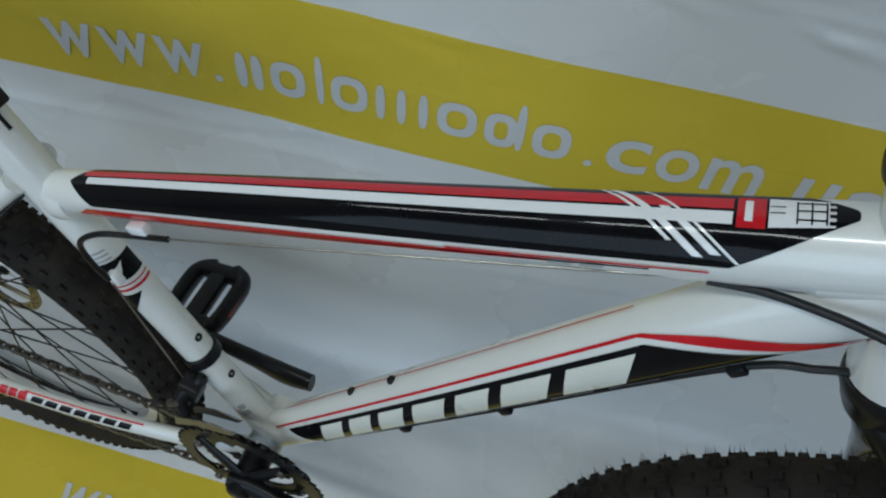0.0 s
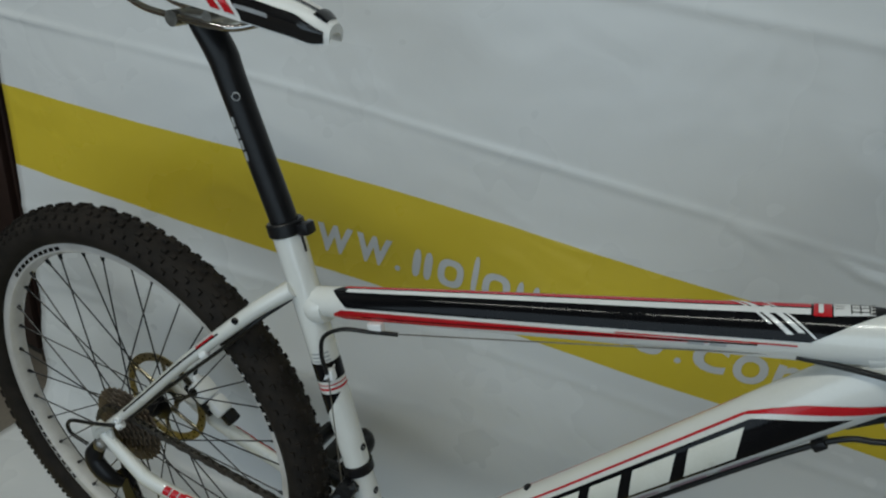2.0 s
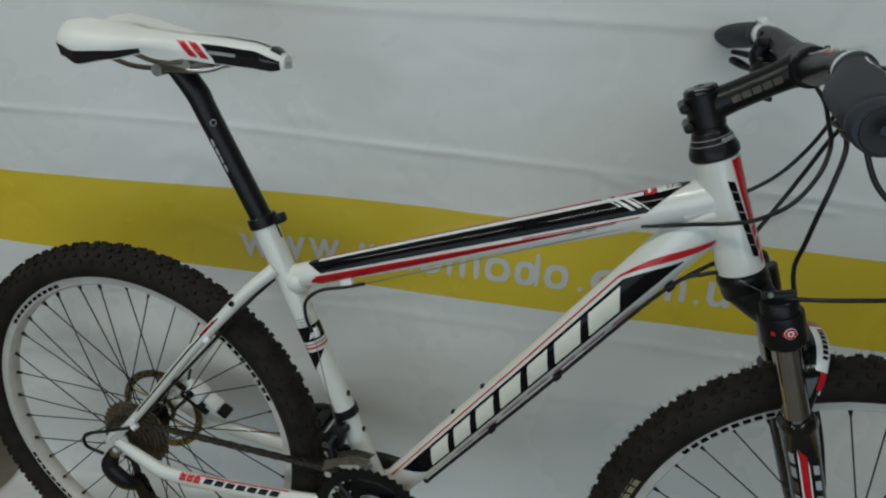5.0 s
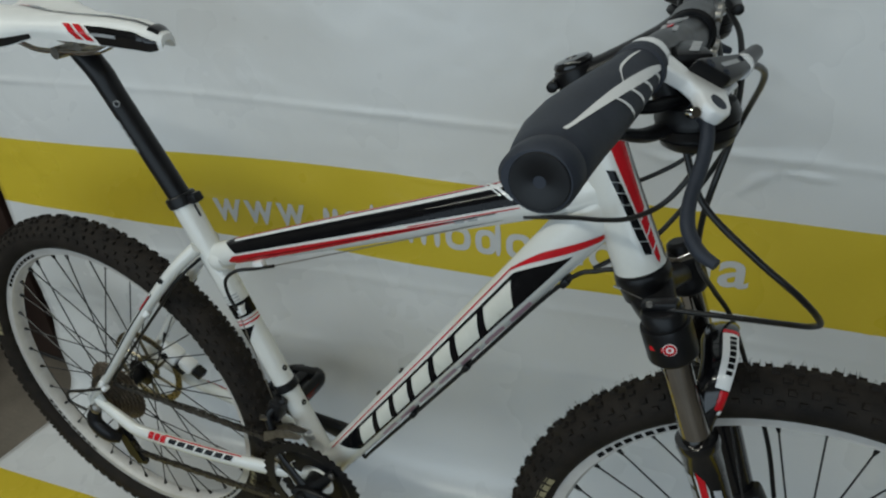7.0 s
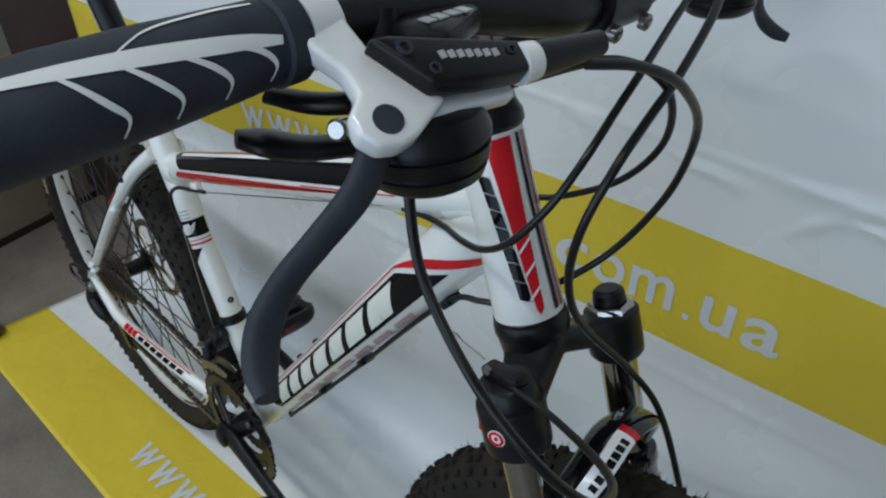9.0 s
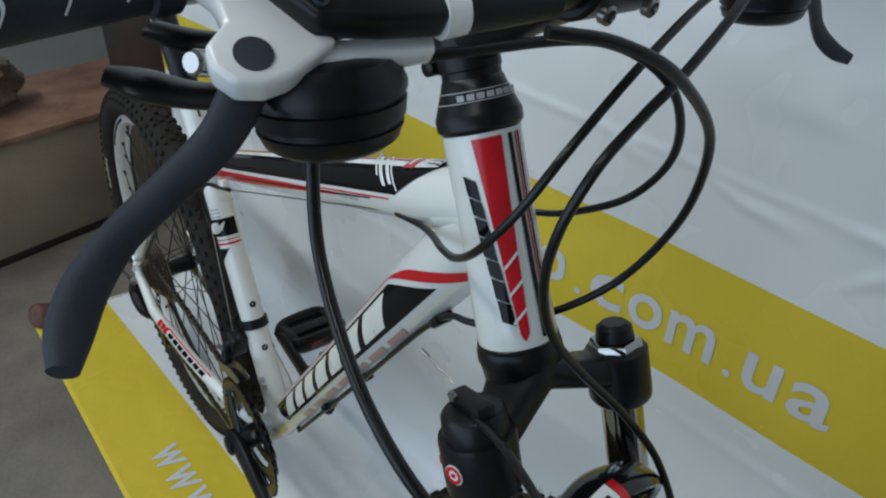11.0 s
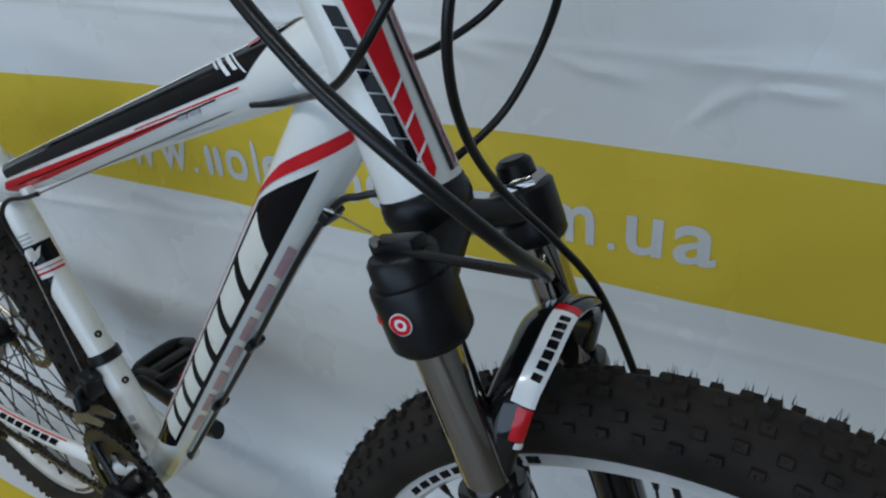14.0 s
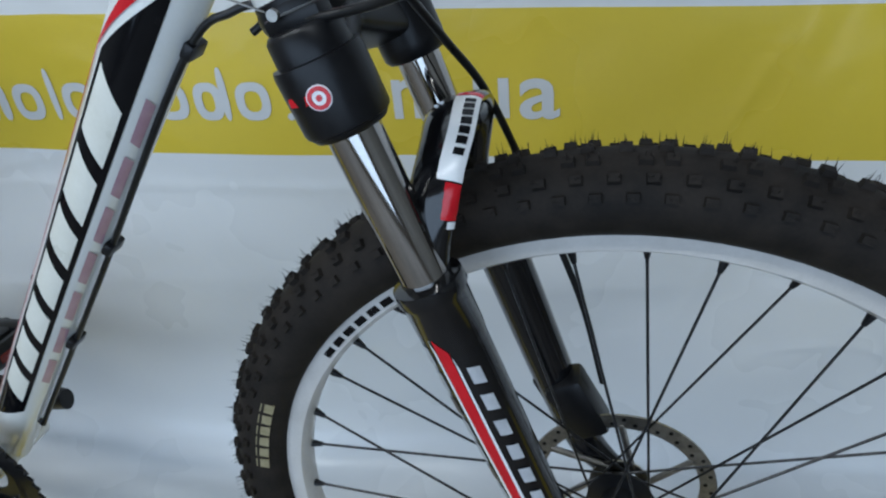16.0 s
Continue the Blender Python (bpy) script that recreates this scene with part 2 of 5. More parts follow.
# ---- the room ----
def banner_material():
    m = Nodes("printed_banner_vinyl")
    uv = m.tree.nodes.new("ShaderNodeUVMap")
    sep = m.tree.nodes.new("ShaderNodeSeparateXYZ")
    m.link(uv.outputs["UV"], sep.inputs[0])
    u, v = sep.outputs[0], sep.outputs[1]
    wob = m.node("ShaderNodeTexNoise", Scale=2.2, Detail=2.0)
    m.link(uv.outputs["UV"], wob.inputs["Vector"])
    v2 = m.math("ADD", v, m.math("MULTIPLY", m.math("SUBTRACT", wob.outputs["Fac"], 0.5), 0.006))

    def between(lo, hi):
        return m.math("MULTIPLY", m.math("GREATER_THAN", v2, lo), m.math("LESS_THAN", v2, hi))

    # the wall stripe falls a little towards the front wheel
    right = m.math("MAXIMUM", u, 0.0)
    left = m.math("MAXIMUM", m.math("MULTIPLY", u, -1.0), 0.0)
    low = m.math("ADD", m.math("MULTIPLY", u, -0.034), 0.526)
    high = m.math("ADD", m.math("ADD", m.math("MULTIPLY", right, -0.042), m.math("MULTIPLY", left, 0.012)), 0.694)
    wall = between(low, high)
    floor = m.math("MULTIPLY", m.math("LESS_THAN", v2, FLOOR_EDGE + 0.165), 1.0)
    mask = m.math("MAXIMUM", wall, floor)
    grain = m.noise(3.0)
    white = m.mix(grain, (0.66, 0.67, 0.68), (0.73, 0.73, 0.72))
    yellow = m.mix(grain, (0.60, 0.45, 0.03), (0.68, 0.52, 0.045))
    m.link(m.mix(mask, white, yellow), m.bsdf.inputs["Base Color"])
    m.link(m.math("ADD", m.math("MULTIPLY", m.noise(5.0, 3.0), 0.22), 0.17), m.bsdf.inputs["Roughness"])
    wrinkle = m.node("ShaderNodeTexNoise", Scale=3.2, Detail=3.0, Roughness=0.5, Distortion=0.6)
    m.link(m.coords(), wrinkle.inputs["Vector"])
    small = m.node("ShaderNodeTexNoise", Scale=11.0, Detail=2.0, Roughness=0.5, Distortion=1.2)
    m.link(m.coords(), small.inputs["Vector"])
    m.bump(m.math("ADD", wrinkle.outputs["Fac"], m.math("MULTIPLY", small.outputs["Fac"], 0.10)), 0.45, 0.03)
    return m.mat


BEND = 0.09          # radius of the sweep from wall to floor
FLOOR_EDGE = -0.37   # arc length at the front edge, with z of the wall as its upper part


def wall_y(x):
    return 0.275 + 0.12 * x


# short pinched folds: from x, z to x, z, depth, width
FOLDS = [(0.399, 0.765, 0.488, 0.742, 0.0042, 0.007),
         (0.537, 0.707, 0.59, 0.75, 0.0036, 0.007),
         (0.592, 0.74, 0.655, 0.736, 0.0042, 0.005),
         (0.521, 0.76, 0.65, 0.762, 0.003, 0.01),
         (0.769, 0.725, 0.906, 0.659, 0.0036, 0.006),
         (0.277, 0.777, 0.34, 0.758, 0.003, 0.008)]


def crease(x, z):
    """Folds pressed into the vinyl and slack of the sheet."""
    d = 0.0
    for z0, slope, depth, width in ((0.797, -0.035, 0.0035, 0.0055), (1.02, -0.02, 0.004, 0.008), (0.478, 0.0, 0.0035, 0.009), (0.33, 0.03, 0.004, 0.014)):
        k = (z - z0 - slope * x + 0.05 * max(0, x) ** 2 - 0.004 * math.sin(5 * x + 5 * z0)) / width
        d += depth * math.exp(-k * k) * (0.4 + 0.6 * noise.noise(V(x * 3, z0 * 7, 0)) ** 2 * 2)
    d += 0.012 * noise.noise(V(x * 2.1, z * 1.6, 3.3)) + 0.006 * noise.noise(V(x * 5, z * 4, 1.7))
    ridge = noise.noise(V(x * 4 + 3, z * 5.5 - 1.2 * x, 7.1))
    d += 0.0026 * max(0, 1 - abs(ridge) * 14) * max(0, noise.noise(V(x * 1.7, z * 2.3, 9.0)) + 0.25)
    slack = max(0, min(1, (0.47 - z) / 0.15))
    d += slack * (0.020 * noise.noise(V(x * 4.5, z * 5.5, 5.0)) + 0.007 * noise.noise(V(x * 11, z * 9, 8.0)))
    for x0, z0, x1, z1, depth, width in FOLDS:
        if abs(x - (x0 + x1) / 2) > 0.2 or abs(z - (z0 + z1) / 2) > 0.2:
            continue
        ex, ez = x1 - x0, z1 - z0
        k = min(max(((x - x0) * ex + (z - z0) * ez) / (ex * ex + ez * ez), 0), 1)
        wob = 0.006 * noise.noise(V(x * 40, z * 40, 2.0))
        off = math.hypot(x - x0 - k * ex, z - z0 - k * ez + wob) / (width * (0.6 + 0.8 * k))
        d += depth * math.exp(-off * off) * (0.35 + 0.65 * math.sin(math.pi * k))
    return d


def banner_point(x, v):
    """A point of the sheet: v is the height on the wall, and goes on below it along the bend and the floor."""
    base = wall_y(x)
    arc = BEND * math.pi / 2
    if v >= BEND:
        fade = min(1, (v - BEND) / 0.15)
        return V(x, base - crease(x, v) * fade, v)
    if v >= BEND - arc:
        a = (BEND - v) / BEND
        return V(x, base - BEND + BEND * math.cos(a), BEND - BEND * math.sin(a) + 0.003)
    start = BEND - arc
    y = base - BEND + (v - start) / (FLOOR_EDGE - start) * (-0.195 + 0.05 * x - base + BEND)
    lift = 0.0012 + 0.0012 * noise.noise(V(x * 5, y * 6, 0))
    return V(x, y, max(lift, 0.001) + 0.002)


def banner():
    bm = bmesh.new()
    uv = bm.loops.layers.uv.new("UVMap")
    xs = np.concatenate([np.linspace(-0.9, 0.2, 70), np.linspace(0.207, 1.0, 114), np.linspace(1.02, 1.9, 45)])
    vs = np.concatenate([np.linspace(FLOOR_EDGE, 0.15, 60), np.linspace(0.154, 1.1, 238), np.linspace(1.11, 2.05, 40)])
    grid = []
    for x in xs:
        row = []
        for v in vs:
            edge = 0.025 * (1 - min(1, (x + 0.9) / 0.1)) * (v > 0.2) * (v - 0.2)
            row.append((bm.verts.new(banner_point(x + edge, v)), (x, v)))
        grid.append(row)
    for i in range(len(xs) - 1):
        for j in range(len(vs) - 1):
            q = (grid[i][j], grid[i + 1][j], grid[i + 1][j + 1], grid[i][j + 1])
            f = bm.faces.new([a[0] for a in q])
            for lp, a in zip(f.loops, q):
                lp[uv].uv = a[1]
    ob = part("banner", bm, banner_material())
    sol = ob.modifiers.new("thickness", "SOLIDIFY")
    sol.thickness, sol.offset = 0.001, -1
    return tagged(ob, "white vinyl banner with yellow stripes, sweeping from wall to floor", "banner")


def letters(body, size, spacing):
    """The faces of a line of text, lying in x and y, as a new mesh."""
    cu = bpy.data.curves.new("text", "FONT")
    cu.body, cu.size, cu.space_character, cu.resolution_u, cu.offset = body, size, spacing, 4, 0.0016
    ob = new("text", cu)
    dg = bpy.context.evaluated_depsgraph_get()
    me = bpy.data.meshes.new_from_object(ob.evaluated_get(dg))
    bm = bmesh.new()
    bm.from_mesh(me)
    bpy.data.objects.remove(ob)
    bpy.data.meshes.remove(me)
    bpy.data.curves.remove(cu)
    return bm


def blob_letter(w, h, hollow):
    """A plain rounded shape with the size of one sign: a ring or a bar."""
    bm = bmesh.new()
    n = 28

    def loop(sw, sh):
        return [bm.verts.new((w / 2 + sw * math.copysign(abs(math.cos(a)) ** 0.75, math.cos(a)), h / 2 + sh * math.copysign(abs(math.sin(a)) ** 0.75, math.sin(a)), 0))
                for a in np.linspace(0, 2 * math.pi, n, endpoint=False)]
    outer = loop(w / 2, h / 2)
    if hollow:
        t = 0.0105
        inner = loop(w / 2 - t, h / 2 - t)
        for i in range(n):
            bm.faces.new((outer[i], outer[(i + 1) % n], inner[(i + 1) % n], inner[i]))
    else:
        bm.faces.new(outer)
    return bm


PRINT = varied("white_banner_print", (0.54, 0.55, 0.56), (0.60, 0.60, 0.60), 30, 0.42)


def lay_on_banner(bm, x0, v0, name, parent):
    """Bends flat signs onto the sheet, a hair in front of it."""
    bmesh.ops.subdivide_edges(bm, edges=[e for e in bm.edges if e.calc_length() > 0.03], cuts=2)
    bmesh.ops.triangulate(bm, faces=bm.faces[:])
    for v in bm.verts:
        x, h = x0 + v.co.x, v0 + v.co.y
        p = banner_point(x, h)
        q = banner_point(x, h + 0.01)
        t = (q - p).normalized()
        nrm = V(1, 0.12, 0).normalized().cross(t)
        v.co = p + nrm * 0.0022
    return part(name, bm, PRINT, parent)


def glyph(ch, x0, x1, base, h, parent):
    """One lettered sign, fitted between two places along the sheet."""
    bm = letters(ch, 0.1, 1.0)
    xs = [v.co.x for v in bm.verts]
    ys = [v.co.y for v in bm.verts]
    lo, k = min(xs), (x1 - x0) / (max(xs) - min(xs))
    for v in bm.verts:
        v.co.x = (v.co.x - lo) * k
        v.co.y = (v.co.y - min(ys)) / (max(ys) - min(ys)) * h
    lay_on_banner(bm, x0, base, "lettering", parent)


def address_line(parent, x_at, base, k):
    """The web address: its plain words are lettered, the shop's own name is plain rings and bars."""
    def put(ch, x0, x1, h=0.046):
        glyph(ch, x_at(x0), x_at(x1), base(x0), h * k, parent)

    def ring(x0, x1, h, hollow=1, dz=0.0):
        lay_on_banner(blob_letter((x1 - x0) * k, h * k, hollow), x_at(x0), base(x0) + dz, "sign_ring" if hollow else "sign_bar", parent)

    for x0 in (-0.353, -0.287, -0.221):
        put("w", x0, x0 + 0.059)
    for x0 in (-0.153, 0.276, 0.474):
        put(".", x0, x0 + 0.009, 0.009)
    for x0 in (-0.125, -0.106):
        ring(x0, x0 + 0.013, 0.046, 0)
    ring(-0.083, -0.042, 0.046)
    ring(-0.0285, -0.0195, 0.064, 0)
    ring(-0.011, 0.031, 0.046)
    for x0 in (0.041, 0.065, 0.090):
        ring(x0, x0 + 0.0105, 0.046, 0)
    ring(0.111, 0.155, 0.046)
    ring(0.164, 0.200, 0.046)
    ring(0.1985, 0.208, 0.064, 0)
    ring(0.217, 0.258, 0.046)
    put("c", 0.297, 0.342)
    put("o", 0.350, 0.394)
    put("m", 0.402, 0.459)
    put("u", 0.494, 0.533)
    put("a", 0.544, 0.588)


sheet = banner()
address_line(sheet, lambda x: 0.985 * x - 0.004, lambda x: 0.568 - 0.026 * max(0, x), 1.0)
address_line(sheet, lambda x: x + 0.02, lambda x: FLOOR_EDGE + 0.062, 1.0)


def floor_material():
    m = Nodes("worn_concrete_floor")
    big, mid, fine = m.noise(1.3, 5), m.noise(9, 6, 0.65), m.noise(140, 3)
    fac = m.math("ADD", m.math("MULTIPLY", big, 0.5), m.math("ADD", m.math("MULTIPLY", mid, 0.35), m.math("MULTIPLY", fine, 0.15)))
    m.link(m.ramp(fac, [(0.32, (0.075, 0.062, 0.050)), (0.5, (0.16, 0.138, 0.112)), (0.68, (0.25, 0.215, 0.175))]), m.bsdf.inputs["Base Color"])
    m.link(m.math("ADD", m.math("MULTIPLY", mid, 0.3), 0.5), m.bsdf.inputs["Roughness"])
    m.bump(mid, 0.4, 0.004)
    return m.mat


WALL = varied("dull_beige_plaster", (0.24, 0.23, 0.21), (0.31, 0.30, 0.275), 2.5, 0.75, bump=0.3, fine=120)
CEIL = varied("pale_ceiling_paint", (0.50, 0.50, 0.48), (0.58, 0.58, 0.56), 2.5, 0.8, bump=0.2, fine=120)
X0, X1, Y0, Y1, TOP = -2.6, 3.0, -2.6, 0.95, 2.7


def slab(name, x0, x1, y0, y1, z0, z1, mat, label, category, bevel=0.0):
    bm = box(pose((x0 + x1) / 2, (y0 + y1) / 2, (z0 + z1) / 2), x1 - x0, y1 - y0, z1 - z0, bevel)
    return tagged(part(name, bm, mat), label, category, kind="structure")


slab("floor", X0, X1, Y0, Y1, -0.1, 0.0, floor_material(), "worn brown-grey concrete floor under the banner", "floor")
# unseen ceiling and walls, added to close the room; tones set for reflections
slab("ceiling", X0, X1, Y0, Y1, TOP, TOP + 0.1, CEIL, "unseen plain pale ceiling added over the shop room", "ceiling")
slab("wall_back", X0 - 0.1, X1 + 0.1, Y1, Y1 + 0.1, 0, TOP, WALL, "unseen plain plaster wall added behind the banner", "wall")
slab("wall_front", X0 - 0.1, X1 + 0.1, Y0 - 0.1, Y0, 0, TOP, WALL, "unseen plain plaster wall added to close the shop room", "wall")
slab("wall_left", X0 - 0.1, X0, Y0, Y1, 0, TOP, WALL, "unseen plain plaster wall added to close the shop room", "wall")
slab("wall_right", X1, X1 + 0.1, Y0, Y1, 0, TOP, WALL, "unseen plain plaster wall added to close the shop room", "wall")

# ---- the bicycle ----
BB = V(0.016, 0, 0.302)
REAR, FRONT = V(-0.42, 0, 0.336), V(0.666, 0, 0.336)
ST_TOP = V(-0.160, 0, 0.750)
HT_LOW, HT_TOP = V(0.4690, 0, 0.766), V(0.4190, 0, 0.896)
STEER = (HT_TOP - HT_LOW).normalized()
FORE = V(STEER.z, 0, -STEER.x)

bike = thing("bicycle", (0.1, 0, 0), "white hardtail mountain bike with black and red decals on the banner", "bicycle")

ST = Pipe(BB, ST_TOP, [(0.0165, 0.0165), (0.0165, 0.0165), (0.018, 0.018)])
TT = Pipe((-0.112, 0, 0.667), (0.428, 0, 0.850), [(0.0165, 0.0175), (0.019, 0.020), (0.021, 0.0215), (0.022, 0.024)])
DT = Pipe(BB, (0.432, 0, 0.833), [(0.021, 0.023), (0.024, 0.025), (0.024, 0.025), (0.0235, 0.027), (0.022, 0.029)])
HT = Pipe(HT_LOW, HT_TOP, [(0.0270, 0.0270), (0.0255, 0.0255), (0.0245, 0.0245), (0.0250, 0.0250)])


def stay_points(side):
    seat = [(-0.136, 0.016, 0.682, 0.010, 0.010), (-0.170, 0.031, 0.651, 0.0095, 0.010), (-0.208, 0.041, 0.610, 0.009, 0.010), (-0.272, 0.052, 0.537, 0.008, 0.009),
            (-0.368, 0.064, 0.418, 0.0075, 0.009), (-0.428, 0.066, 0.352, 0.006, 0.009)]
    chain = [(0.000, 0.026, 0.302, 0.013, 0.010), (-0.060, 0.042, 0.300, 0.013, 0.009), (-0.180, 0.058, 0.303, 0.0135, 0.009), (-0.300, 0.067, 0.307, 0.013, 0.009),
             (-0.338, 0.069, 0.311, 0.013, 0.009), (-0.352, 0.069, 0.316, 0.0135, 0.009), (-0.395, 0.067, 0.336, 0.0115, 0.008), (-0.428, 0.066, 0.352, 0.010, 0.006)]
    return [[(x, side * y, z, a, b) for x, y, z, a, b in p] for p in (seat, chain)]


pieces = [ST.mesh(14), TT.mesh(14), DT.mesh(14), HT.mesh(8)]
pieces.append(lathe(BB - Y * 0.036, Y, [(0, 0.019), (0.002, 0.0205), (0.070, 0.0205), (0.072, 0.019)], 28))
for side in (-1, 1):
    for p in stay_points(side):
        pieces.append(tube(p, 0.01, 14, 7))
    pieces.append(plate([(-0.443, 0.326), (-0.412, 0.322), (-0.396, 0.338), (-0.405, 0.366), (-0.428, 0.372), (-0.445, 0.35)], side * 0.063, side * 0.069, 0.0012))
# weld beads and the gusset where top and down tube meet the head
pieces.append(tube([(0.395, 0, 0.828, 0.014, 0.020), (0.415, 0, 0.838, 0.018, 0.021), (0.432, 0, 0.842, 0.018, 0.022)], 0.02, 16, 4))
pieces.append(lathe(ST.at(0.80, 0) + Y * 0.0165 + V(0.012, 0, 0), TT.d, [(-0.006, 0.017), (0.0, 0.0195), (0.008, 0.019), (0.016, 0.0178)], 24))
frame_ob = part("frame", join(*pieces), PAINT, bike, "pearl white aluminium hardtail frame")


def sticker(name, bm, mat, label=""):
    return part(name, bm, mat, frame_ob, label)


# top tube graphics
N = [i / 24 for i in range(25)]
sticker("top_panel", TT.cross([(th, 0.052 + 0.0006 * abs(th - 70), 0.865 + 0.092 * max(0, min(1, (th - 8) / 70)) - 0.034 * max(0, (th - 92) / 28)) for th in np.linspace(8, 120, 22)], 30, 0.0005), INK, "black glossy panel")
sticker("stripe", TT.band([(0.075 + 0.79 * k, 85, 104) for k in N], 4, 0.0010), RED, "red stripe")
sticker("stripe", TT.band([(0.085 + 0.78 * k, 64, 81) for k in N], 4, 0.0010), WHITE, "white stripe")
for s, w, hi_, lo_ in ((0.752, 0.0045, 112, 40), (0.763, 0.0085, 112, 22), (0.780, 0.0085, 84, 26), (0.790, 0.0035, 112, 16)):
    def lean(th):
        return s + 0.082 * ((112 - th) / 96) ** 0.85
    sticker("slash", TT.cross([(th, lean(th) - w * 0.5, lean(th) + w * 0.5) for th in np.linspace(hi_, lo_, 16)], 2, 0.0014), WHITE)
sticker("maker_patch", TT.patch([(0.868, 60), (0.890, 60), (0.890, 105), (0.868, 105)], 3, 5, 0.0014), RED)
sticker("maker_bar", TT.patch([(0.874, 68), (0.880, 68), (0.880, 98), (0.874, 98)], 1, 4, 0.0018), WHITE)
sticker("maker_patch", TT.patch([(0.892, 62), (0.940, 66), (0.940, 103), (0.892, 105)], 3, 5, 0.0014), WHITE)
for k in range(3):
    sticker("maker_mark", TT.patch([(0.912 + k * 0.0105, 68), (0.9133 + k * 0.0105, 68), (0.9133 + k * 0.0105, 100), (0.912 + k * 0.0105, 100)], 1, 4, 0.0018), INK)
for th in (72, 84, 96):
    sticker("maker_mark", TT.patch([(0.912, th), (0.934, th), (0.934, th + 2.2), (0.912, th + 2.2)], 2, 1, 0.0018), INK)
for k in range(4):
    sticker("maker_mark", TT.patch([(0.9355, 68 + 9 * k), (0.9405, 68 + 9 * k), (0.9405, 73 + 9 * k), (0.9355, 73 + 9 * k)], 1, 1, 0.0018), INK)
sticker("maker_mark", TT.patch([(0.893, 80), (0.904, 80), (0.904, 81.5), (0.893, 81.5)], 1, 1, 0.0018), INK)
sticker("maker_mark", TT.patch([(0.893, 89), (0.904, 89), (0.904, 90.5), (0.893, 90.5)], 1, 1, 0.0018), INK)
sticker("side_stripe", TT.band([(0.055, -30, -18)] + [(0.075 + 0.66 * k, -10 - 38 * (1 - k) ** 1.1, -1 - 5 * k) for k in N], 5, 0.0008), RED, "red tapering stripe")
sticker("side_line", TT.band([(0.12 + 0.68 * k, -24 + 18 * k, -21 + 18 * k) for k in N], 2, 0.0012), INK)
sticker("side_line", TT.band([(0.60 + 0.25 * k, -2, 1) for k in N], 2, 0.0012), RED)
for k in range(2):
    sticker("model_mark", TT.patch([(0.705 + k * 0.03, -16), (0.728 + k * 0.03, -16), (0.732 + k * 0.03, -4), (0.709 + k * 0.03, -4)], 2, 3, 0.001), GREY)
# down tube graphics
def red_s(th):
    """Where the red stripe crosses the down tube at an angle."""
    k = max(0, (50 - th) / 100)
    return 0.800 + 0.155 * k ** 0.85


sticker("side_panel", DT.cross([(th, 0.125 + 0.045 * (36 - th) / 66, red_s(th) - 0.022) for th in np.linspace(-30, 37, 18)], 34, 0.0005), INK, "black glossy panel")
sticker("side_line", DT.band([(0.085 + 0.716 * k, 46 + 2 * k, 51 + 2 * k) for k in N], 3, 0.0008), RED, "red line")
sticker("red_stripe", DT.cross([(th, red_s(th) - 0.004, red_s(th) + 0.024 * min(1, 0.3 + (52 - th) / 40)) for th in np.linspace(52, -52, 24)], 4, 0.0008), RED, "red stripe")
sticker("side_line", DT.band([(0.10 + 0.70 * k, 96, 98.5) for k in N], 2, 0.0008), RED)
x = 0.196
for w in (0.066, 0.060, 0.062, 0.070, 0.064, 0.078, 0.088):
    sticker("name_block", DT.patch([(x, -21), (x + w * 0.88, -21), (x + w + 0.026, 28), (x + 0.032, 28)], 5, 8, 0.0010), SATIN, "plain slanted cream block")
    x += w + 0.014
for k in range(7):
    s = 0.25 + k * 0.078
    sticker("lower_mark", DT.patch([(s, -60), (s + 0.058, -60), (s + 0.066, -43), (s + 0.008, -43)], 3, 3, 0.0008), VIOLET)
# head tube graphics: angle 0 is the right side, 90 the front
sticker("stripe", HT.band([(0.05, 61, 63)] + [(0.08 + 0.90 * k, 57 - 21 * k, 69 + 9 * k) for k in N], 6, 0.0006), RED, "red stripe")
for k in range(3):
    s = 0.13 + 0.13 * k
    sticker("slash", HT.patch([(s, 50), (s + 0.016, 50), (s + 0.095, 77), (s + 0.079, 77)], 2, 5, 0.001), WHITE)
sticker("stripe", HT.band([(0.04 + 0.94 * k, 88, 97 - 2 * k) for k in N], 3, 0.0006), INK)
sticker("stripe", HT.band([(0.04 + 0.94 * k, 100, 103) for k in N], 2, 0.0006), RED)
sticker("stripe", HT.band([(0.04 + 0.94 * k, 105, 109) for k in N], 2, 0.0006), INK)
sticker("stripe", HT.band([(0.04 + 0.94 * k, 112, 114) for k in N], 2, 0.0006), RED)
s = 0.83
for k, w in enumerate((0.088, 0.078, 0.084, 0.092, 0.084, 0.098, 0.104)):
    a0 = 14 + 24 * (0.83 - s) / 0.73
    sticker("name_block", HT.patch([(s, a0), (s - 0.028, a0 + 18), (s - 0.028 - w, a0 + 20.5), (s - w, a0 + 2.5)], 4, 4, 0.0008), INK, "plain slanted black block")
    s -= w + 0.008
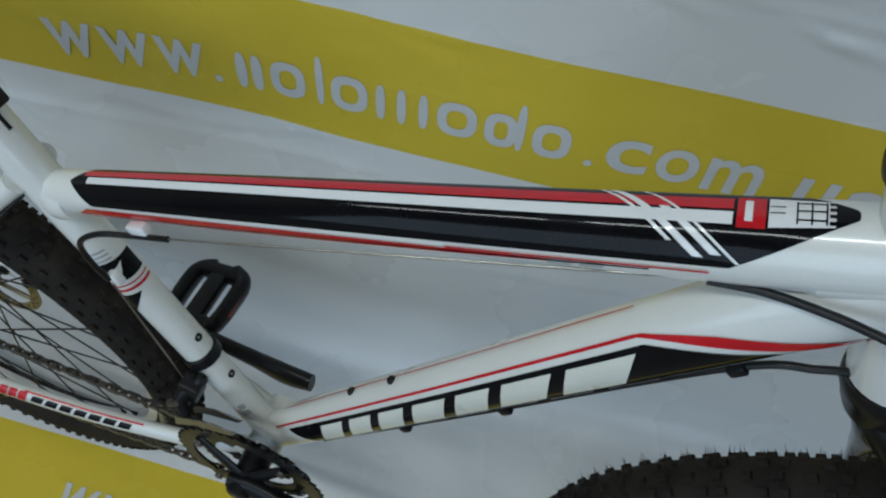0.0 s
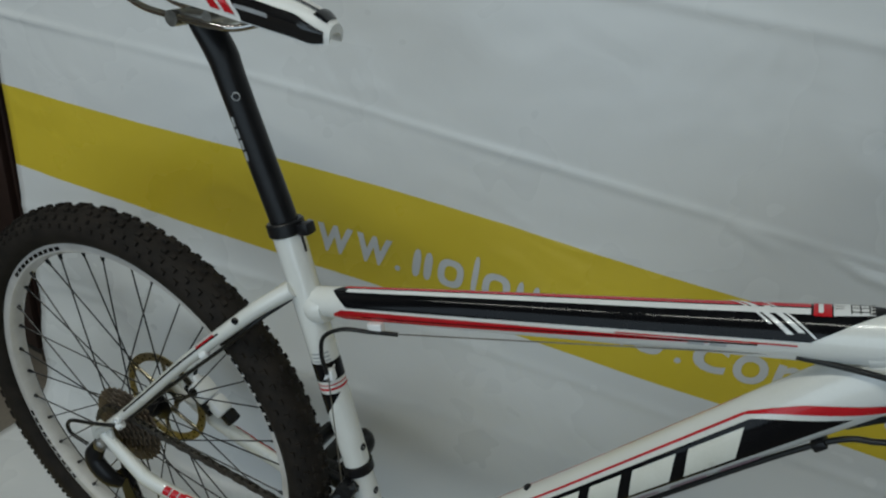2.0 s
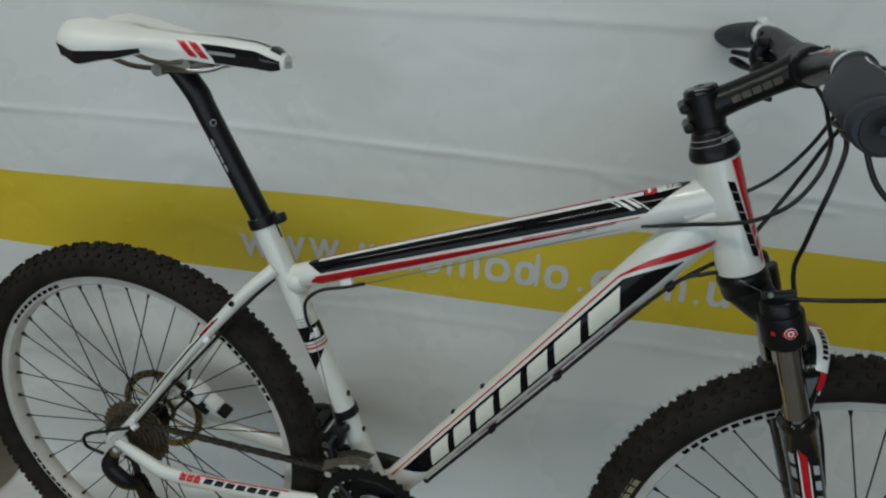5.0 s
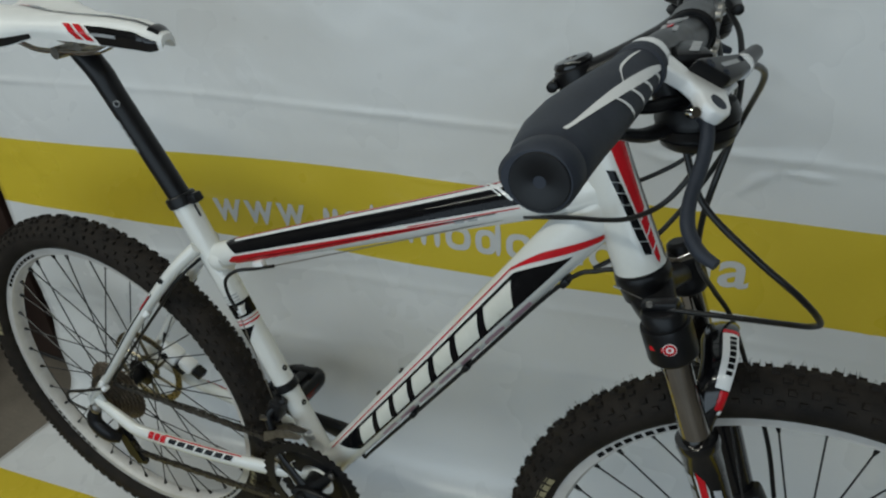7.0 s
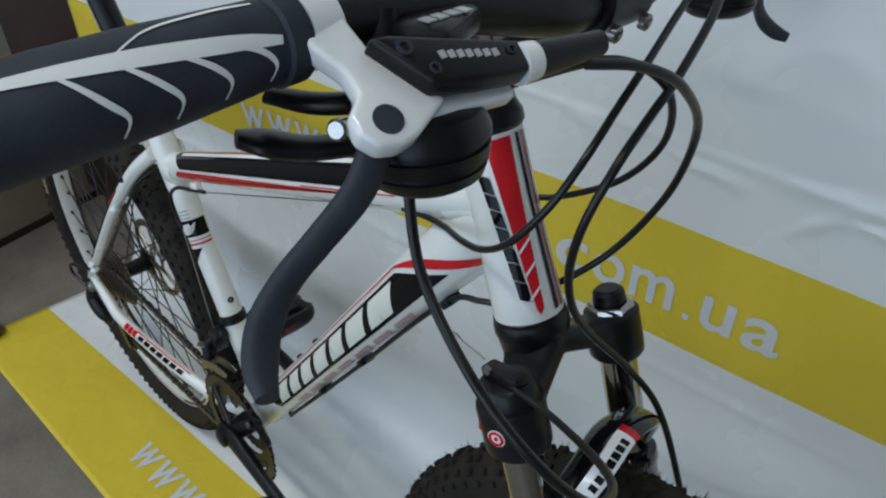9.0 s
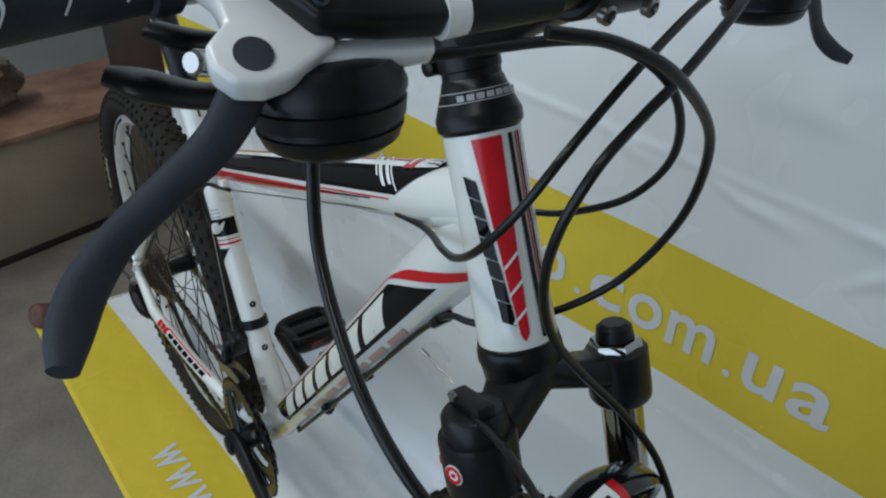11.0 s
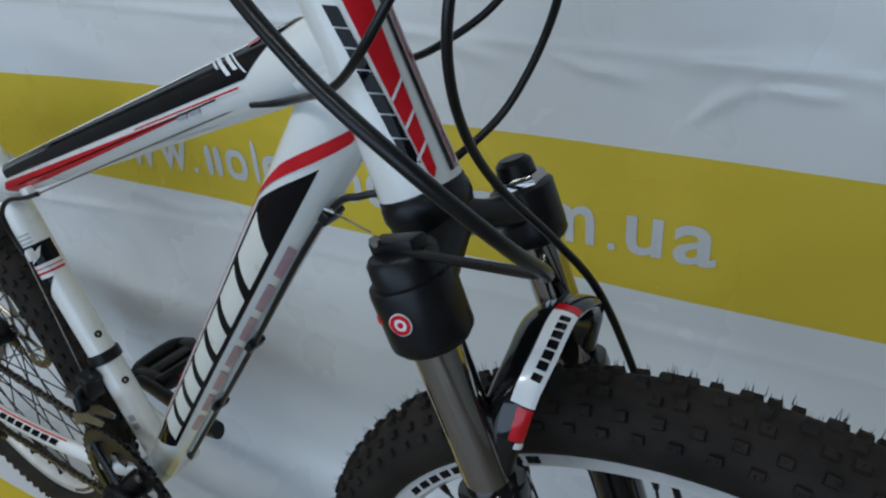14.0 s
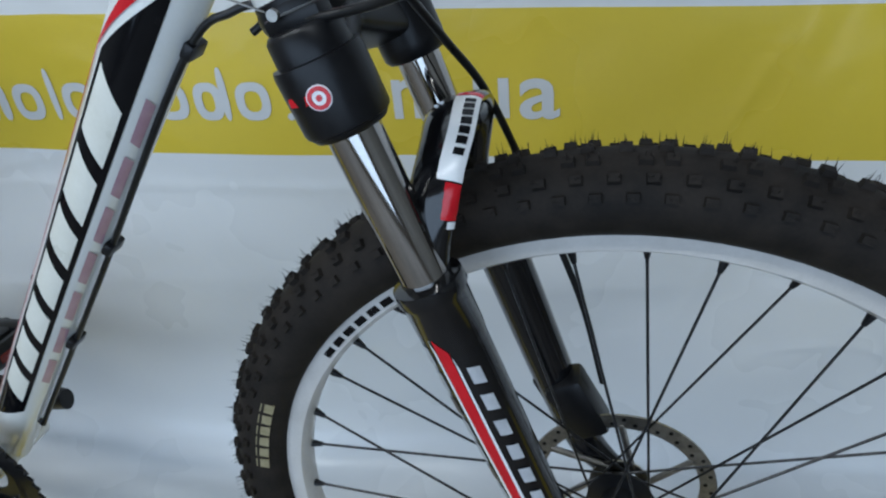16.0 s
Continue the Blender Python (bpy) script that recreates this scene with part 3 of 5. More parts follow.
# seat tube graphics
sticker("badge", ST.band([(0.60, -60, 120), (0.65, -60, 120)], 12, 0.0006), INK)
sticker("badge_mark", ST.patch([(0.606, 10), (0.628, 30), (0.642, 72), (0.618, 52)], 3, 4, 0.001), WHITE)
sticker("badge_line", ST.band([(0.575, -60, 120), (0.581, -60, 120)], 12, 0.0006), RED)
sticker("badge_line", ST.band([(0.588, -60, 120), (0.591, -60, 120)], 12, 0.0006), RED)
sticker("badge_wedge", ST.patch([(0.50, -40), (0.50, -35), (0.565, 60), (0.565, -40)], 6, 6, 0.0006), INK)
for k in range(3):
    sticker("small_mark", ST.patch([(0.655 + 0.01 * k, -10), (0.659 + 0.01 * k, -10), (0.659 + 0.01 * k, 60), (0.655 + 0.01 * k, 60)], 1, 5, 0.0006), GREY)
for k in range(2):
    sticker("small_mark", ST.patch([(0.125 + 0.025 * k, 20), (0.142 + 0.025 * k, 20), (0.142 + 0.025 * k, 48), (0.125 + 0.025 * k, 48)], 2, 3, 0.0006), GREY)
# chain stay stickers, on its upper outer face
def stay_patch(side, x0, x1, t0, t1, lean=0.0, n=6, m=5, off=0.0009):
    """A sticker from x0 to x1 along the stay, between two angles up from its outer side."""
    q = np.array(smooth_path(stay_points(side)[1], 7))[::-1]
    bm = bmesh.new()
    g = []
    for i in range(n + 1):
        row = []
        for j in range(m + 1):
            x = x0 + (x1 - x0) * i / n + lean * j / m
            th = radians(t0 + (t1 - t0) * j / m)
            y, z, tall, wide = [np.interp(x, q[:, 0], q[:, k]) for k in (1, 2, 3, 4)]
            row.append(bm.verts.new(V(x, y + side * (wide + off) * math.cos(th), z + (tall + off) * math.sin(th))))
        g.append(row)
    for i in range(n):
        for j in range(m):
            bm.faces.new((g[i][j], g[i + 1][j], g[i + 1][j + 1], g[i][j + 1]))
    return bm


for side in (-1, 1):
    for k in range(3):
        sticker("stay_mark", stay_patch(side, -0.304 + 0.0125 * k, -0.2935 + 0.0125 * k, 12, 74, 0.003), RED)
    for k in range(7):
        sticker("stay_block", stay_patch(side, -0.262 + 0.0185 * k, -0.2475 + 0.0185 * k, 22, 62, 0.004), INK)
    sticker("stay_line", stay_patch(side, -0.27, -0.12, 72, 84, 0.0, 14, 2), RED)


for side in (-1, 1):
    line = [(x_, side * (y_ + 0.0086), z_ + 0.0042) for x_, y_, z_ in ((-0.215, 0.0428, 0.602), (-0.272, 0.052, 0.537), (-0.330, 0.0595, 0.465), (-0.366, 0.0635, 0.421))]
    sticker("stay_line", tube(line, 0.0013, 6, 6), INK)
    sticker("stay_mark", tube([(-0.222, side * 0.0520, 0.601), (-0.245, side * 0.0558, 0.575)], 0.0016, 6, smooth=False), RED)


def bolt(o, axis, r, h, mat=BLACK, parent=None, name="bolt"):
    return part(name, lathe(o, axis, [(0, r), (h * 0.6, r), (h, r * 0.7), (h * 0.8, r * 0.42), (h * 0.2, r * 0.36)], 14), mat, parent or frame_ob)


for s in (0.255, 0.390):
    bolt(ST.at(s, 90, -0.0005), ST.n, 0.0045, 0.002)
for p in (V(0.126, 0, 0.487), V(0.167, 0, 0.540)):
    s = (p - DT.a).dot(DT.d) / (DT.b - DT.a).length
    bolt(DT.at(s, 90, -0.001), DT.n, 0.0045, 0.004)
for side in (-1, 1):
    bolt(V(-0.192, side * 0.047, 0.632), V(0.2, side, 0.2), 0.0042, 0.003)
    bolt(V(-0.378, side * 0.072, 0.404), V(0, side, 0), 0.006, 0.005, WHITE)

# seat collar
collar = part("seat_collar", join(lathe(ST_TOP - ST.d * 0.012, ST.d, [(0, 0.0195), (0.002, 0.0212), (0.014, 0.0212), (0.016, 0.0195)], 32),
                                  box(frame_at(ST_TOP - ST.d * 0.005 + V(0.026, 0, 0.008), ST.d, V(1, 0, 0)), 0.014, 0.016, 0.016, 0.003)), BLACK, bike)
# black strip on the uncut tube imitates the shade inside the seat slit
part("dark_slot_strip", box(frame_at(ST_TOP - ST.d * 0.024 + ST.n * 0.0175, ST.d, ST.n), 0.020, 0.003, 0.0025), BLACK, frame_ob)

# seat post
POST_TOP = V(-0.240, -0.006, 0.924)
post = part("seatpost", tube([(*ST_TOP, 0.0155, 0.0155), (*ST_TOP.lerp(POST_TOP, 0.80), 0.0155, 0.0155), (*(POST_TOP + V(0.002, 0, -0.004)), 0.0165, 0.0160), (-0.258, -0.007, 0.945, 0.014, 0.0165), (-0.276, -0.008, 0.954, 0.006, 0.013)], 0.0155, 24, 6), BLACK, bike, "black aluminium seatpost")
for k in range(4):
    f = 0.42 + 0.065 * k
    o = ST_TOP.lerp(POST_TOP, f) - Y * 0.0152 + V(-0.004, 0, 0)
    part("mark", box(frame_at(o, ST.d, -Y), 0.010, 0.003, 0.0014), GREY, post)
part("mark", turned(ST_TOP.lerp(POST_TOP, 0.76) - Y * 0.0125 + V(0.010, 0, 0.002), V(0.55, -1, 0.2), [(0, 0.0035), (0.001, 0.0045), (0.0015, 0.0035)], 16), GREY, post)
clamp = part("saddle_clamp", join(box(frame_at((-0.250, -0.008, 0.955), V(1, 0, 0.05), V(0, 0, 1)), 0.05, 0.046, 0.010, 0.003),
                                  lathe((-0.274, -0.036, 0.951), Y, [(0, 0.008), (0.056, 0.008)], 16),
                                  lathe((-0.230, -0.034, 0.960), Y, [(0, 0.006), (0.052, 0.006)], 16)), STEEL, bike, "silver seat clamp")


# saddle
SAD_Y = -0.010


def saddle_section(k):
    """k from 0 at the tail to 1 at the nose: x, half width, top, drop of the skirt."""
    st = [(0.0, 0.030, 0.994, 0.010), (0.015, 0.052, 1.001, 0.028), (0.04, 0.066, 1.010, 0.044), (0.14, 0.074, 1.014, 0.056), (0.28, 0.067, 1.007, 0.043), (0.42, 0.047, 0.998, 0.027),
          (0.56, 0.031, 0.993, 0.028), (0.72, 0.023, 0.990, 0.030), (0.86, 0.0205, 0.986, 0.029), (0.95, 0.0185, 0.980, 0.026), (1.0, 0.011, 0.971, 0.016)]
    for a, b in zip(st, st[1:]):
        if k <= b[0]:
            t = (k - a[0]) / (b[0] - a[0])
            t2 = t * t * (3 - 2 * t) * 0.5 + t * 0.5
            w, top, drop = [a[i] + (b[i] - a[i]) * t2 for i in (1, 2, 3)]
            return (-0.397 + 0.298 * k, 1.05 * w, top + 0.006, 1.10 * drop)


def saddle_point(k, a, off=0.0):
    """a from -1 at the right skirt's edge over 0 at the top to 1."""
    x, w, top, drop = saddle_section(k)
    m = abs(a)
    ang = m * math.pi / 2
    yy = math.sin(ang) ** 0.8 * (w + off) if m < 0.8 else (w + off) * (1.0 - 0.10 * (m - 0.8) / 0.2)
    groove = -0.007 * math.exp(-(a / 0.20) ** 2) * math.exp(-((k - 0.25) / 0.32) ** 2) - 0.024 * math.exp(-(a / 0.20) ** 2) * math.exp(-(k / 0.16) ** 2)
    zz = top + groove - drop * (1 - math.cos(ang) ** 0.7 if m < 0.999 else 1.0) + off
    return V(x, SAD_Y + math.copysign(yy, a), zz)


def saddle_patch(k0, k1, lo, hi, off, n=24, m=8):
    """A strip over the saddle; lo and hi give the sideways bounds along it."""
    bm = bmesh.new()
    g = [[bm.verts.new(saddle_point(k, lo(k) + (hi(k) - lo(k)) * j / m, off)) for j in range(m + 1)] for k in np.linspace(k0, k1, n + 1)]
    for i in range(n):
        for j in range(m):
            bm.faces.new((g[i][j], g[i + 1][j], g[i + 1][j + 1], g[i][j + 1]))
    return bm


def saddle_slant(k0, k1, lo, hi, lean, sgn, n=26, m=8):
    """A side strip whose rear end leans forward towards the skirt."""
    bm = bmesh.new()
    g = []
    for i in range(n + 1):
        row = []
        for j in range(m + 1):
            v = j / m
            start = k0 + lean * v
            end = k1 + (lean * v if n < 10 else 0)
            top = lo + (0.14 * max(0, (i / n - 0.75) / 0.25) if n >= 10 else 0)
            row.append(bm.verts.new(saddle_point(start + (end - start) * i / n, sgn * (top + (hi - top) * v), 0.0013)))
        g.append(row)
    for i in range(n):
        for j in range(m):
            bm.faces.new((g[i][j], g[i + 1][j], g[i + 1][j + 1], g[i][j + 1]))
    return bm


def saddle_body():
    rings = []
    for k in np.linspace(0, 1, 41):
        top = [saddle_point(k, a) for a in np.linspace(-1, 1, 29)]
        x, w, t, drop = saddle_section(k)
        under = [V(x, SAD_Y + w * 0.75 * math.cos(b), t - drop + 0.004 + 0.006 * math.sin(b)) for b in np.linspace(0.3, math.pi - 0.3, 9)]
        rings.append(top + under)
    return rings_mesh(rings)


saddle = part("saddle", saddle_body(), LEATHER, bike, "white sport saddle with black edges and red slashes")
for sgn in (-1, 1):
    part("edge_trim", saddle_patch(0.01, 0.40, lambda k: sgn * (0.88 + 0.16 * k), lambda k: sgn * 1.0, 0.0012), GLOSS, saddle)
    part("side_panel", saddle_slant(0.645, 0.985, 0.62, 1.0, 0.055, sgn), GLOSS, saddle)
    for j in range(2):
        part("red_slash", saddle_slant(0.540 + 0.048 * j, 0.574 + 0.048 * j, 0.60, 0.97, 0.055, sgn, 4), RED, saddle)
    part("mark", saddle_patch(0.68, 0.80, lambda k: sgn * 0.80, lambda k: sgn * 0.88, 0.0018, 6, 2), GREY, saddle)
    part("rail", tube([(-0.348, SAD_Y + sgn * 0.022, 0.964), (-0.312, SAD_Y + sgn * 0.022, 0.954), (-0.267, SAD_Y + sgn * 0.022, 0.9530), (-0.206, SAD_Y + sgn * 0.021, 0.9545), (-0.170, SAD_Y + sgn * 0.012, 0.966), (-0.148, SAD_Y + sgn * 0.006, 0.972)], 0.0035, 10, 5), CHROME, saddle, "chrome rail")
part("centre_trim", saddle_patch(0.30, 0.97, lambda k: -0.10 - 0.10 * k, lambda k: -0.04 - 0.04 * k, 0.0012, 30, 2), GLOSS, saddle)
part("nose_badge", saddle_patch(0.945, 0.985, lambda k: -0.4, lambda k: 0.4, 0.0012, 4, 6), GLOSS, saddle)
part("red_slash", saddle_patch(0.24, 0.265, lambda k: -0.12, lambda k: -0.05, 0.0012, 3, 2), RED, saddle)
part("red_slash", saddle_patch(0.275, 0.30, lambda k: -0.12, lambda k: -0.05, 0.0012, 3, 2), RED, saddle)


# ---- wheels ----
def knob(bm, c, rad, tan, side, lr, lt, ls):
    """One tread block, tapered, standing on the tyre."""
    vs = []
    for h, f in ((-0.002, 1.0), (lr, 0.78)):
        for a, b in ((-1, -1), (1, -1), (1, 1), (-1, 1)):
            vs.append(bm.verts.new(c + rad * h + tan * (a * lt / 2 * f) + side * (b * ls / 2 * f)))
    for q in ((4, 5, 6, 7), (0, 1, 5, 4), (1, 2, 6, 5), (2, 3, 7, 6), (3, 0, 4, 7)):
        bm.faces.new([vs[i] for i in q])


def tyre_mesh(o, whiskers):
    rng = random.Random(5)
    rc, rt = 0.3075, 0.0268
    prof = []
    for a in np.linspace(-2.45, 2.45, 25):
        prof.append((rt * 1.02 * math.sin(a), rc + rt * math.cos(a)))
    prof += [(0.009, 0.2855), (-0.009, 0.2855)]
    body = turned(o, Y, prof, 120)
    bm = bmesh.new()
    n = 96
    for i in range(n):
        t = 2 * math.pi * i / n
        for k, (phi, shift, lt, ls, lr) in enumerate(((-1.25, 0.3, 0.0085, 0.006, 0.0032), (-0.86, 0.8, 0.0085, 0.0066, 0.0036), (-0.42, 0.0, 0.0088, 0.0068, 0.0038), (0.0, 0.5, 0.0088, 0.0068, 0.0038), (0.42, 0.0, 0.0088, 0.0068, 0.0038), (0.86, 0.8, 0.0085, 0.0066, 0.0036), (1.25, 0.3, 0.0085, 0.006, 0.0032))):
            tt = t + shift * 2 * math.pi / n + (0.35 * 2 * math.pi / n if (i % 2 and k in (2, 4)) else 0)
            e = V(math.cos(tt), 0, math.sin(tt))
            tan = V(-math.sin(tt), 0, math.cos(tt))
            rad = e * math.cos(phi) + Y * math.sin(phi)
            side = tan.cross(rad)
            knob(bm, Vector(o) + e * rc + rad * rt, rad, tan, side, lr, lt, ls)
            for _ in range(3 if whiskers else 0):
                c = Vector(o) + e * rc + rad * (rt + lr) + tan * rng.uniform(-0.004, 0.004)
                d = (rad + tan * rng.uniform(-0.2, 0.2)) * rng.uniform(0.002, 0.0085)
                w = tan * 0.00035
                bm.faces.new([bm.verts.new(p) for p in (c - w, c + w, c + d)])
    return join(body, bm)


def wheel(name, o, hub_w, whiskers, label):
    rim = turned(o, Y, [(-0.0125, 0.2865), (-0.0130, 0.280), (-0.0125, 0.273), (-0.006, 0.2685), (0.006, 0.2685), (0.0125, 0.273), (0.0130, 0.280), (0.0125, 0.2865), (0.0105, 0.2865), (0.010, 0.280), (-0.010, 0.280), (-0.0105, 0.2865)], 144)
    wh = part(name, rim, RIMWHITE, bike, label)
    part("tyre", tyre_mesh(o, whiskers), RUBBER, wh, "knobbly black rubber tyre")
    hub = part("hub", lathe(Vector(o) - Y * (hub_w + 0.012), Y, [(0, 0.005), (0.004, 0.010), (0.012, 0.011), (0.012, 0.027), (0.015, 0.027), (0.018, 0.015), (hub_w, 0.013), (2 * hub_w + 0.006, 0.015), (2 * hub_w + 0.009, 0.027), (2 * hub_w + 0.012, 0.027), (2 * hub_w + 0.012, 0.011), (2 * hub_w + 0.020, 0.010), (2 * hub_w + 0.024, 0.005)], 24), BLACK, wh)
    for k in range(36):
        a = 2 * math.pi * k / 36 + radians(9)
        side = -1 if k % 2 else 1
        lead = 1 if (k // 2) % 2 else -1
        b = a + lead * radians(66)
        p0 = Vector(o) + V(math.cos(b) * 0.0255, side * (hub_w - 0.001), math.sin(b) * 0.0255)
        p1 = Vector(o) + V(math.cos(a) * 0.270, side * 0.002, math.sin(a) * 0.270)
        part("spoke", tube([tuple(p0), tuple(p1)], 0.0011, 6, smooth=False), SPOKE, wh)
        part("nipple", lathe(p1, p0 - p1, [(-0.002, 0.0030), (0.004, 0.0030), (0.011, 0.0018)], 8), BLACK, wh)
    # maker's lines on the rim and tyre
    for g in range(4):
        for k in range(10):
            a = radians(115 + g * 90 + k * 3.0)
            for sgn in (-1, 1):
                c = Vector(o) + V(math.cos(a) * 0.2785, sgn * 0.0132, math.sin(a) * 0.2785)
                part("rim_mark", box(frame_at(c, V(-math.sin(a), 0, math.cos(a)), V(math.cos(a), 0, math.sin(a))), 0.010, 0.0008, 0.0055), INK, wh)
    for g in range(2):
        for k in range(6):
            a = radians(157 + g * 180 + k * 2.6)
            c = Vector(o) + V(math.cos(a) * 0.302, -0.0262, math.sin(a) * 0.302)
            part("tyre_mark", box(frame_at(c, V(-math.sin(a), 0, math.cos(a)), V(math.cos(a), -0.1, math.sin(a))), 0.010, 0.0012, 0.011), TAN, wh)
    return wh


TAN = varied("ochre_tyre_print", (0.22, 0.19, 0.10), (0.32, 0.28, 0.17), 80, 0.6)


def brake_disc(o, mat, parent, r=0.080):
    outer = turned(o, Y, [(-0.001, r), (-0.001, r - 0.014), (0.001, r - 0.014), (0.001, r)], 72)
    d = part("brake_disc", outer, mat, parent, "drilled steel brake disc")
    part("carrier", turned(o, Y, [(-0.001, 0.026), (-0.001, 0.017), (0.001, 0.017), (0.001, 0.026)], 32), mat, d)
    for k in range(6):
        a = radians(60 * k)
        part("disc_arm", tube([tuple(Vector(o) + V(math.cos(a) * 0.020, 0, math.sin(a) * 0.020)), tuple(Vector(o) + V(math.cos(a + 0.55) * (r - 0.012), 0, math.sin(a + 0.55) * (r - 0.012)))], 0.003, 6, smooth=False), mat, d)
    for k in range(48):
        a = 2 * math.pi * k / 48
        rr = r - 0.0045 - 0.005 * (k % 2)
        # black plugs in the solid ring give the dark look of drilled holes
        part("dark_hole_plug", lathe(Vector(o) + V(math.cos(a) * rr, -0.0013, math.sin(a) * rr), Y, [(0, 0.0019), (0.0026, 0.0019)], 8), BLACK, d)
    return d


rear_wheel = wheel("rear_wheel", REAR, 0.030, False, "rear wheel with white rim and black spokes")
front_wheel = wheel("front_wheel", FRONT, 0.032, True, "front wheel with white rim and black spokes")
brake_disc(REAR + Y * 0.047, BRASS, rear_wheel)
brake_disc(FRONT + Y * 0.045, STEEL, front_wheel)
# cassette
for k in range(9):
    r = 0.062 - 0.0052 * k
    teeth = 34 - 3 * k
    ring = []
    for i in range(teeth * 2):
        a = 2 * math.pi * i / (teeth * 2)
        rr = r + (0.0022 if i % 2 else -0.0012)
        ring.append((REAR.x + rr * math.cos(a), REAR.z + rr * math.sin(a)))
    part("sprocket", plate(ring, -0.024 - 0.0037 * k, -0.0258 - 0.0037 * k), SPROCKET, rear_wheel)

# ---- drivetrain ----
crank = part("crankset", lathe(BB - Y * 0.085, Y, [(0, 0.010), (0.002, 0.014), (0.020, 0.016), (0.050, 0.018), (0.055, 0.016)], 24), BLACK, bike, "black triple crankset")
for r, yy, n in ((0.088, -0.052, 42), (0.066, -0.0445, 32), (0.046, -0.037, 22)):
    outer = []
    for i in range(n * 2):
        a = 2 * math.pi * i / (n * 2)
        rr = r + (0.0035 if i % 2 else -0.002)
        outer.append(V(BB.x + rr * math.cos(a), 0, BB.z + rr * math.sin(a)))
    bm = bmesh.new()
    cols = []
    for p in outer:
        d = (p - V(BB.x, 0, BB.z)).normalized()
        q = V(BB.x, 0, BB.z) + d * (r - 0.016)
        cols.append([bm.verts.new(w + Y * h) for w, h in ((p, yy - 0.0014), (q, yy - 0.0014), (q, yy + 0.0014), (p, yy + 0.0014))])
    for i in range(len(cols)):
        a, b = cols[i], cols[(i + 1) % len(cols)]
        for k in range(4):
            bm.faces.new((a[k], a[(k + 1) % 4], b[(k + 1) % 4], b[k]))
    part("chainring", bm, BLACK, crank, smooth=False)
TURN = radians(1)
for side, ang in ((-1, TURN), (1, TURN + math.pi)):
    d = V(math.cos(ang), 0, math.sin(ang))
    o = BB + Y * (side * 0.070)
    e = BB + d * 0.172 + Y * (side * 0.084)
    part("crank_arm", tube([(*(o - d * 0.016), 0.014, 0.010), (*(o + d * 0.02), 0.019, 0.011), (*(o.lerp(e, 0.45)), 0.015, 0.009), (*(e - d * 0.01), 0.013, 0.008), (*(e + d * 0.012), 0.008, 0.007)], 0.012, 18, 6), BLACK, crank)
    if side < 0:
        for k in range(4):
            a = ang + radians(45 + 90 * k)
            dd = V(math.cos(a), 0, math.sin(a))
            part("spider_arm", tube([(*(BB - Y * 0.062 + dd * 0.012), 0.010, 0.005), (*(BB - Y * 0.054 + dd * 0.074), 0.007, 0.003)], 0.01, 10, smooth=False), BLACK, crank)
            part("chainring_bolt", lathe(BB - Y * 0.058 + dd * 0.070, -Y, [(0, 0.005), (0.003, 0.005), (0.004, 0.003)], 12), STEEL, crank)
    # pedal
    c = e + Y * (side * 0.052)
    tilt = radians(4)
    px, pz = V(math.cos(tilt), 0, math.sin(tilt)), V(-math.sin(tilt), 0, math.cos(tilt))
    pedal = part("pedal", lathe(e, Y * side, [(0, 0.008), (0.004, 0.009), (0.008, 0.0065), (0.098, 0.0095), (0.10, 0.007)], 16), BLACK, crank, "black cage pedal")
    part("cage_core", box(frame_at(c, Y, pz), 0.088, 0.026, 0.020, 0.006), BLACK, pedal)
    for f in (-1, 1):
        part("cage_bar", tube([tuple(c + px * (0.020 * f) - Y * 0.046) + (0.012, 0.010), tuple(c + px * (0.034 * f) - Y * 0.034) + (0.010, 0.0155), tuple(c + px * (0.037 * f) + Y * 0.020) + (0.011, 0.0155), tuple(c + px * (0.031 * f) + Y * 0.040) + (0.011, 0.0125), tuple(c + px * (0.014 * f) + Y * 0.050) + (0.010, 0.010)], 0.01, 10, 4, up=pz), BLACK, pedal)
        part("cage_side", box(frame_at(c + Y * (0.041 * f), px, pz), 0.060, 0.022, 0.024, 0.007), BLACK, pedal)
        part("reflector", box(frame_at(c + px * (0.0450 * f), Y, pz), 0.044, 0.004, 0.011, 0.001), AMBER, pedal)
        for k in range(7):
            part("tooth", box(frame_at(c + px * (0.038 * f) + Y * (-0.030 + 0.010 * k) + pz * 0.0095, Y, pz), 0.005, 0.008, 0.006, 0.001), BLACK, pedal)


def chain_run(pts):
    """Links along a line, alternately wide and narrow."""
    bms = []
    q = [Vector(p) for p in pts]
    acc = []
    for a, b in zip(q, q[1:]):
        n = max(1, round((b - a).length / 0.0127))
        for i in range(n):
            acc.append((a.lerp(b, (i + 0.5) / n), b - a))
    for i, (c, d) in enumerate(acc):
        for s in (-1, 1):
            w = 0.0032 if i % 2 else 0.0022
            bms.append(box(frame_at(c + Y * (s * w), d, Y), 0.0145, 0.0085, 0.001))
        bms.append(box(frame_at(c, d, Y), 0.006, 0.0060, 0.0045))
    return join(*bms)


def arc(c, r, y, a0, a1, n):
    return [(c.x + r * math.cos(radians(a)), y, c.z + r * math.sin(radians(a))) for a in np.linspace(a0, a1, n)]


part("chain", chain_run(arc(BB, 0.067, -0.0445, -88, 92, 14) + arc(REAR, 0.040, -0.042, 88, 268, 10) + [(-0.405, -0.050, 0.262), (-0.395, -0.050, 0.235), (-0.375, -0.05, 0.222), (-0.34, -0.050, 0.222), (0.016, -0.0445, 0.235)]), OILED, bike, "oiled steel chain", smooth=False)

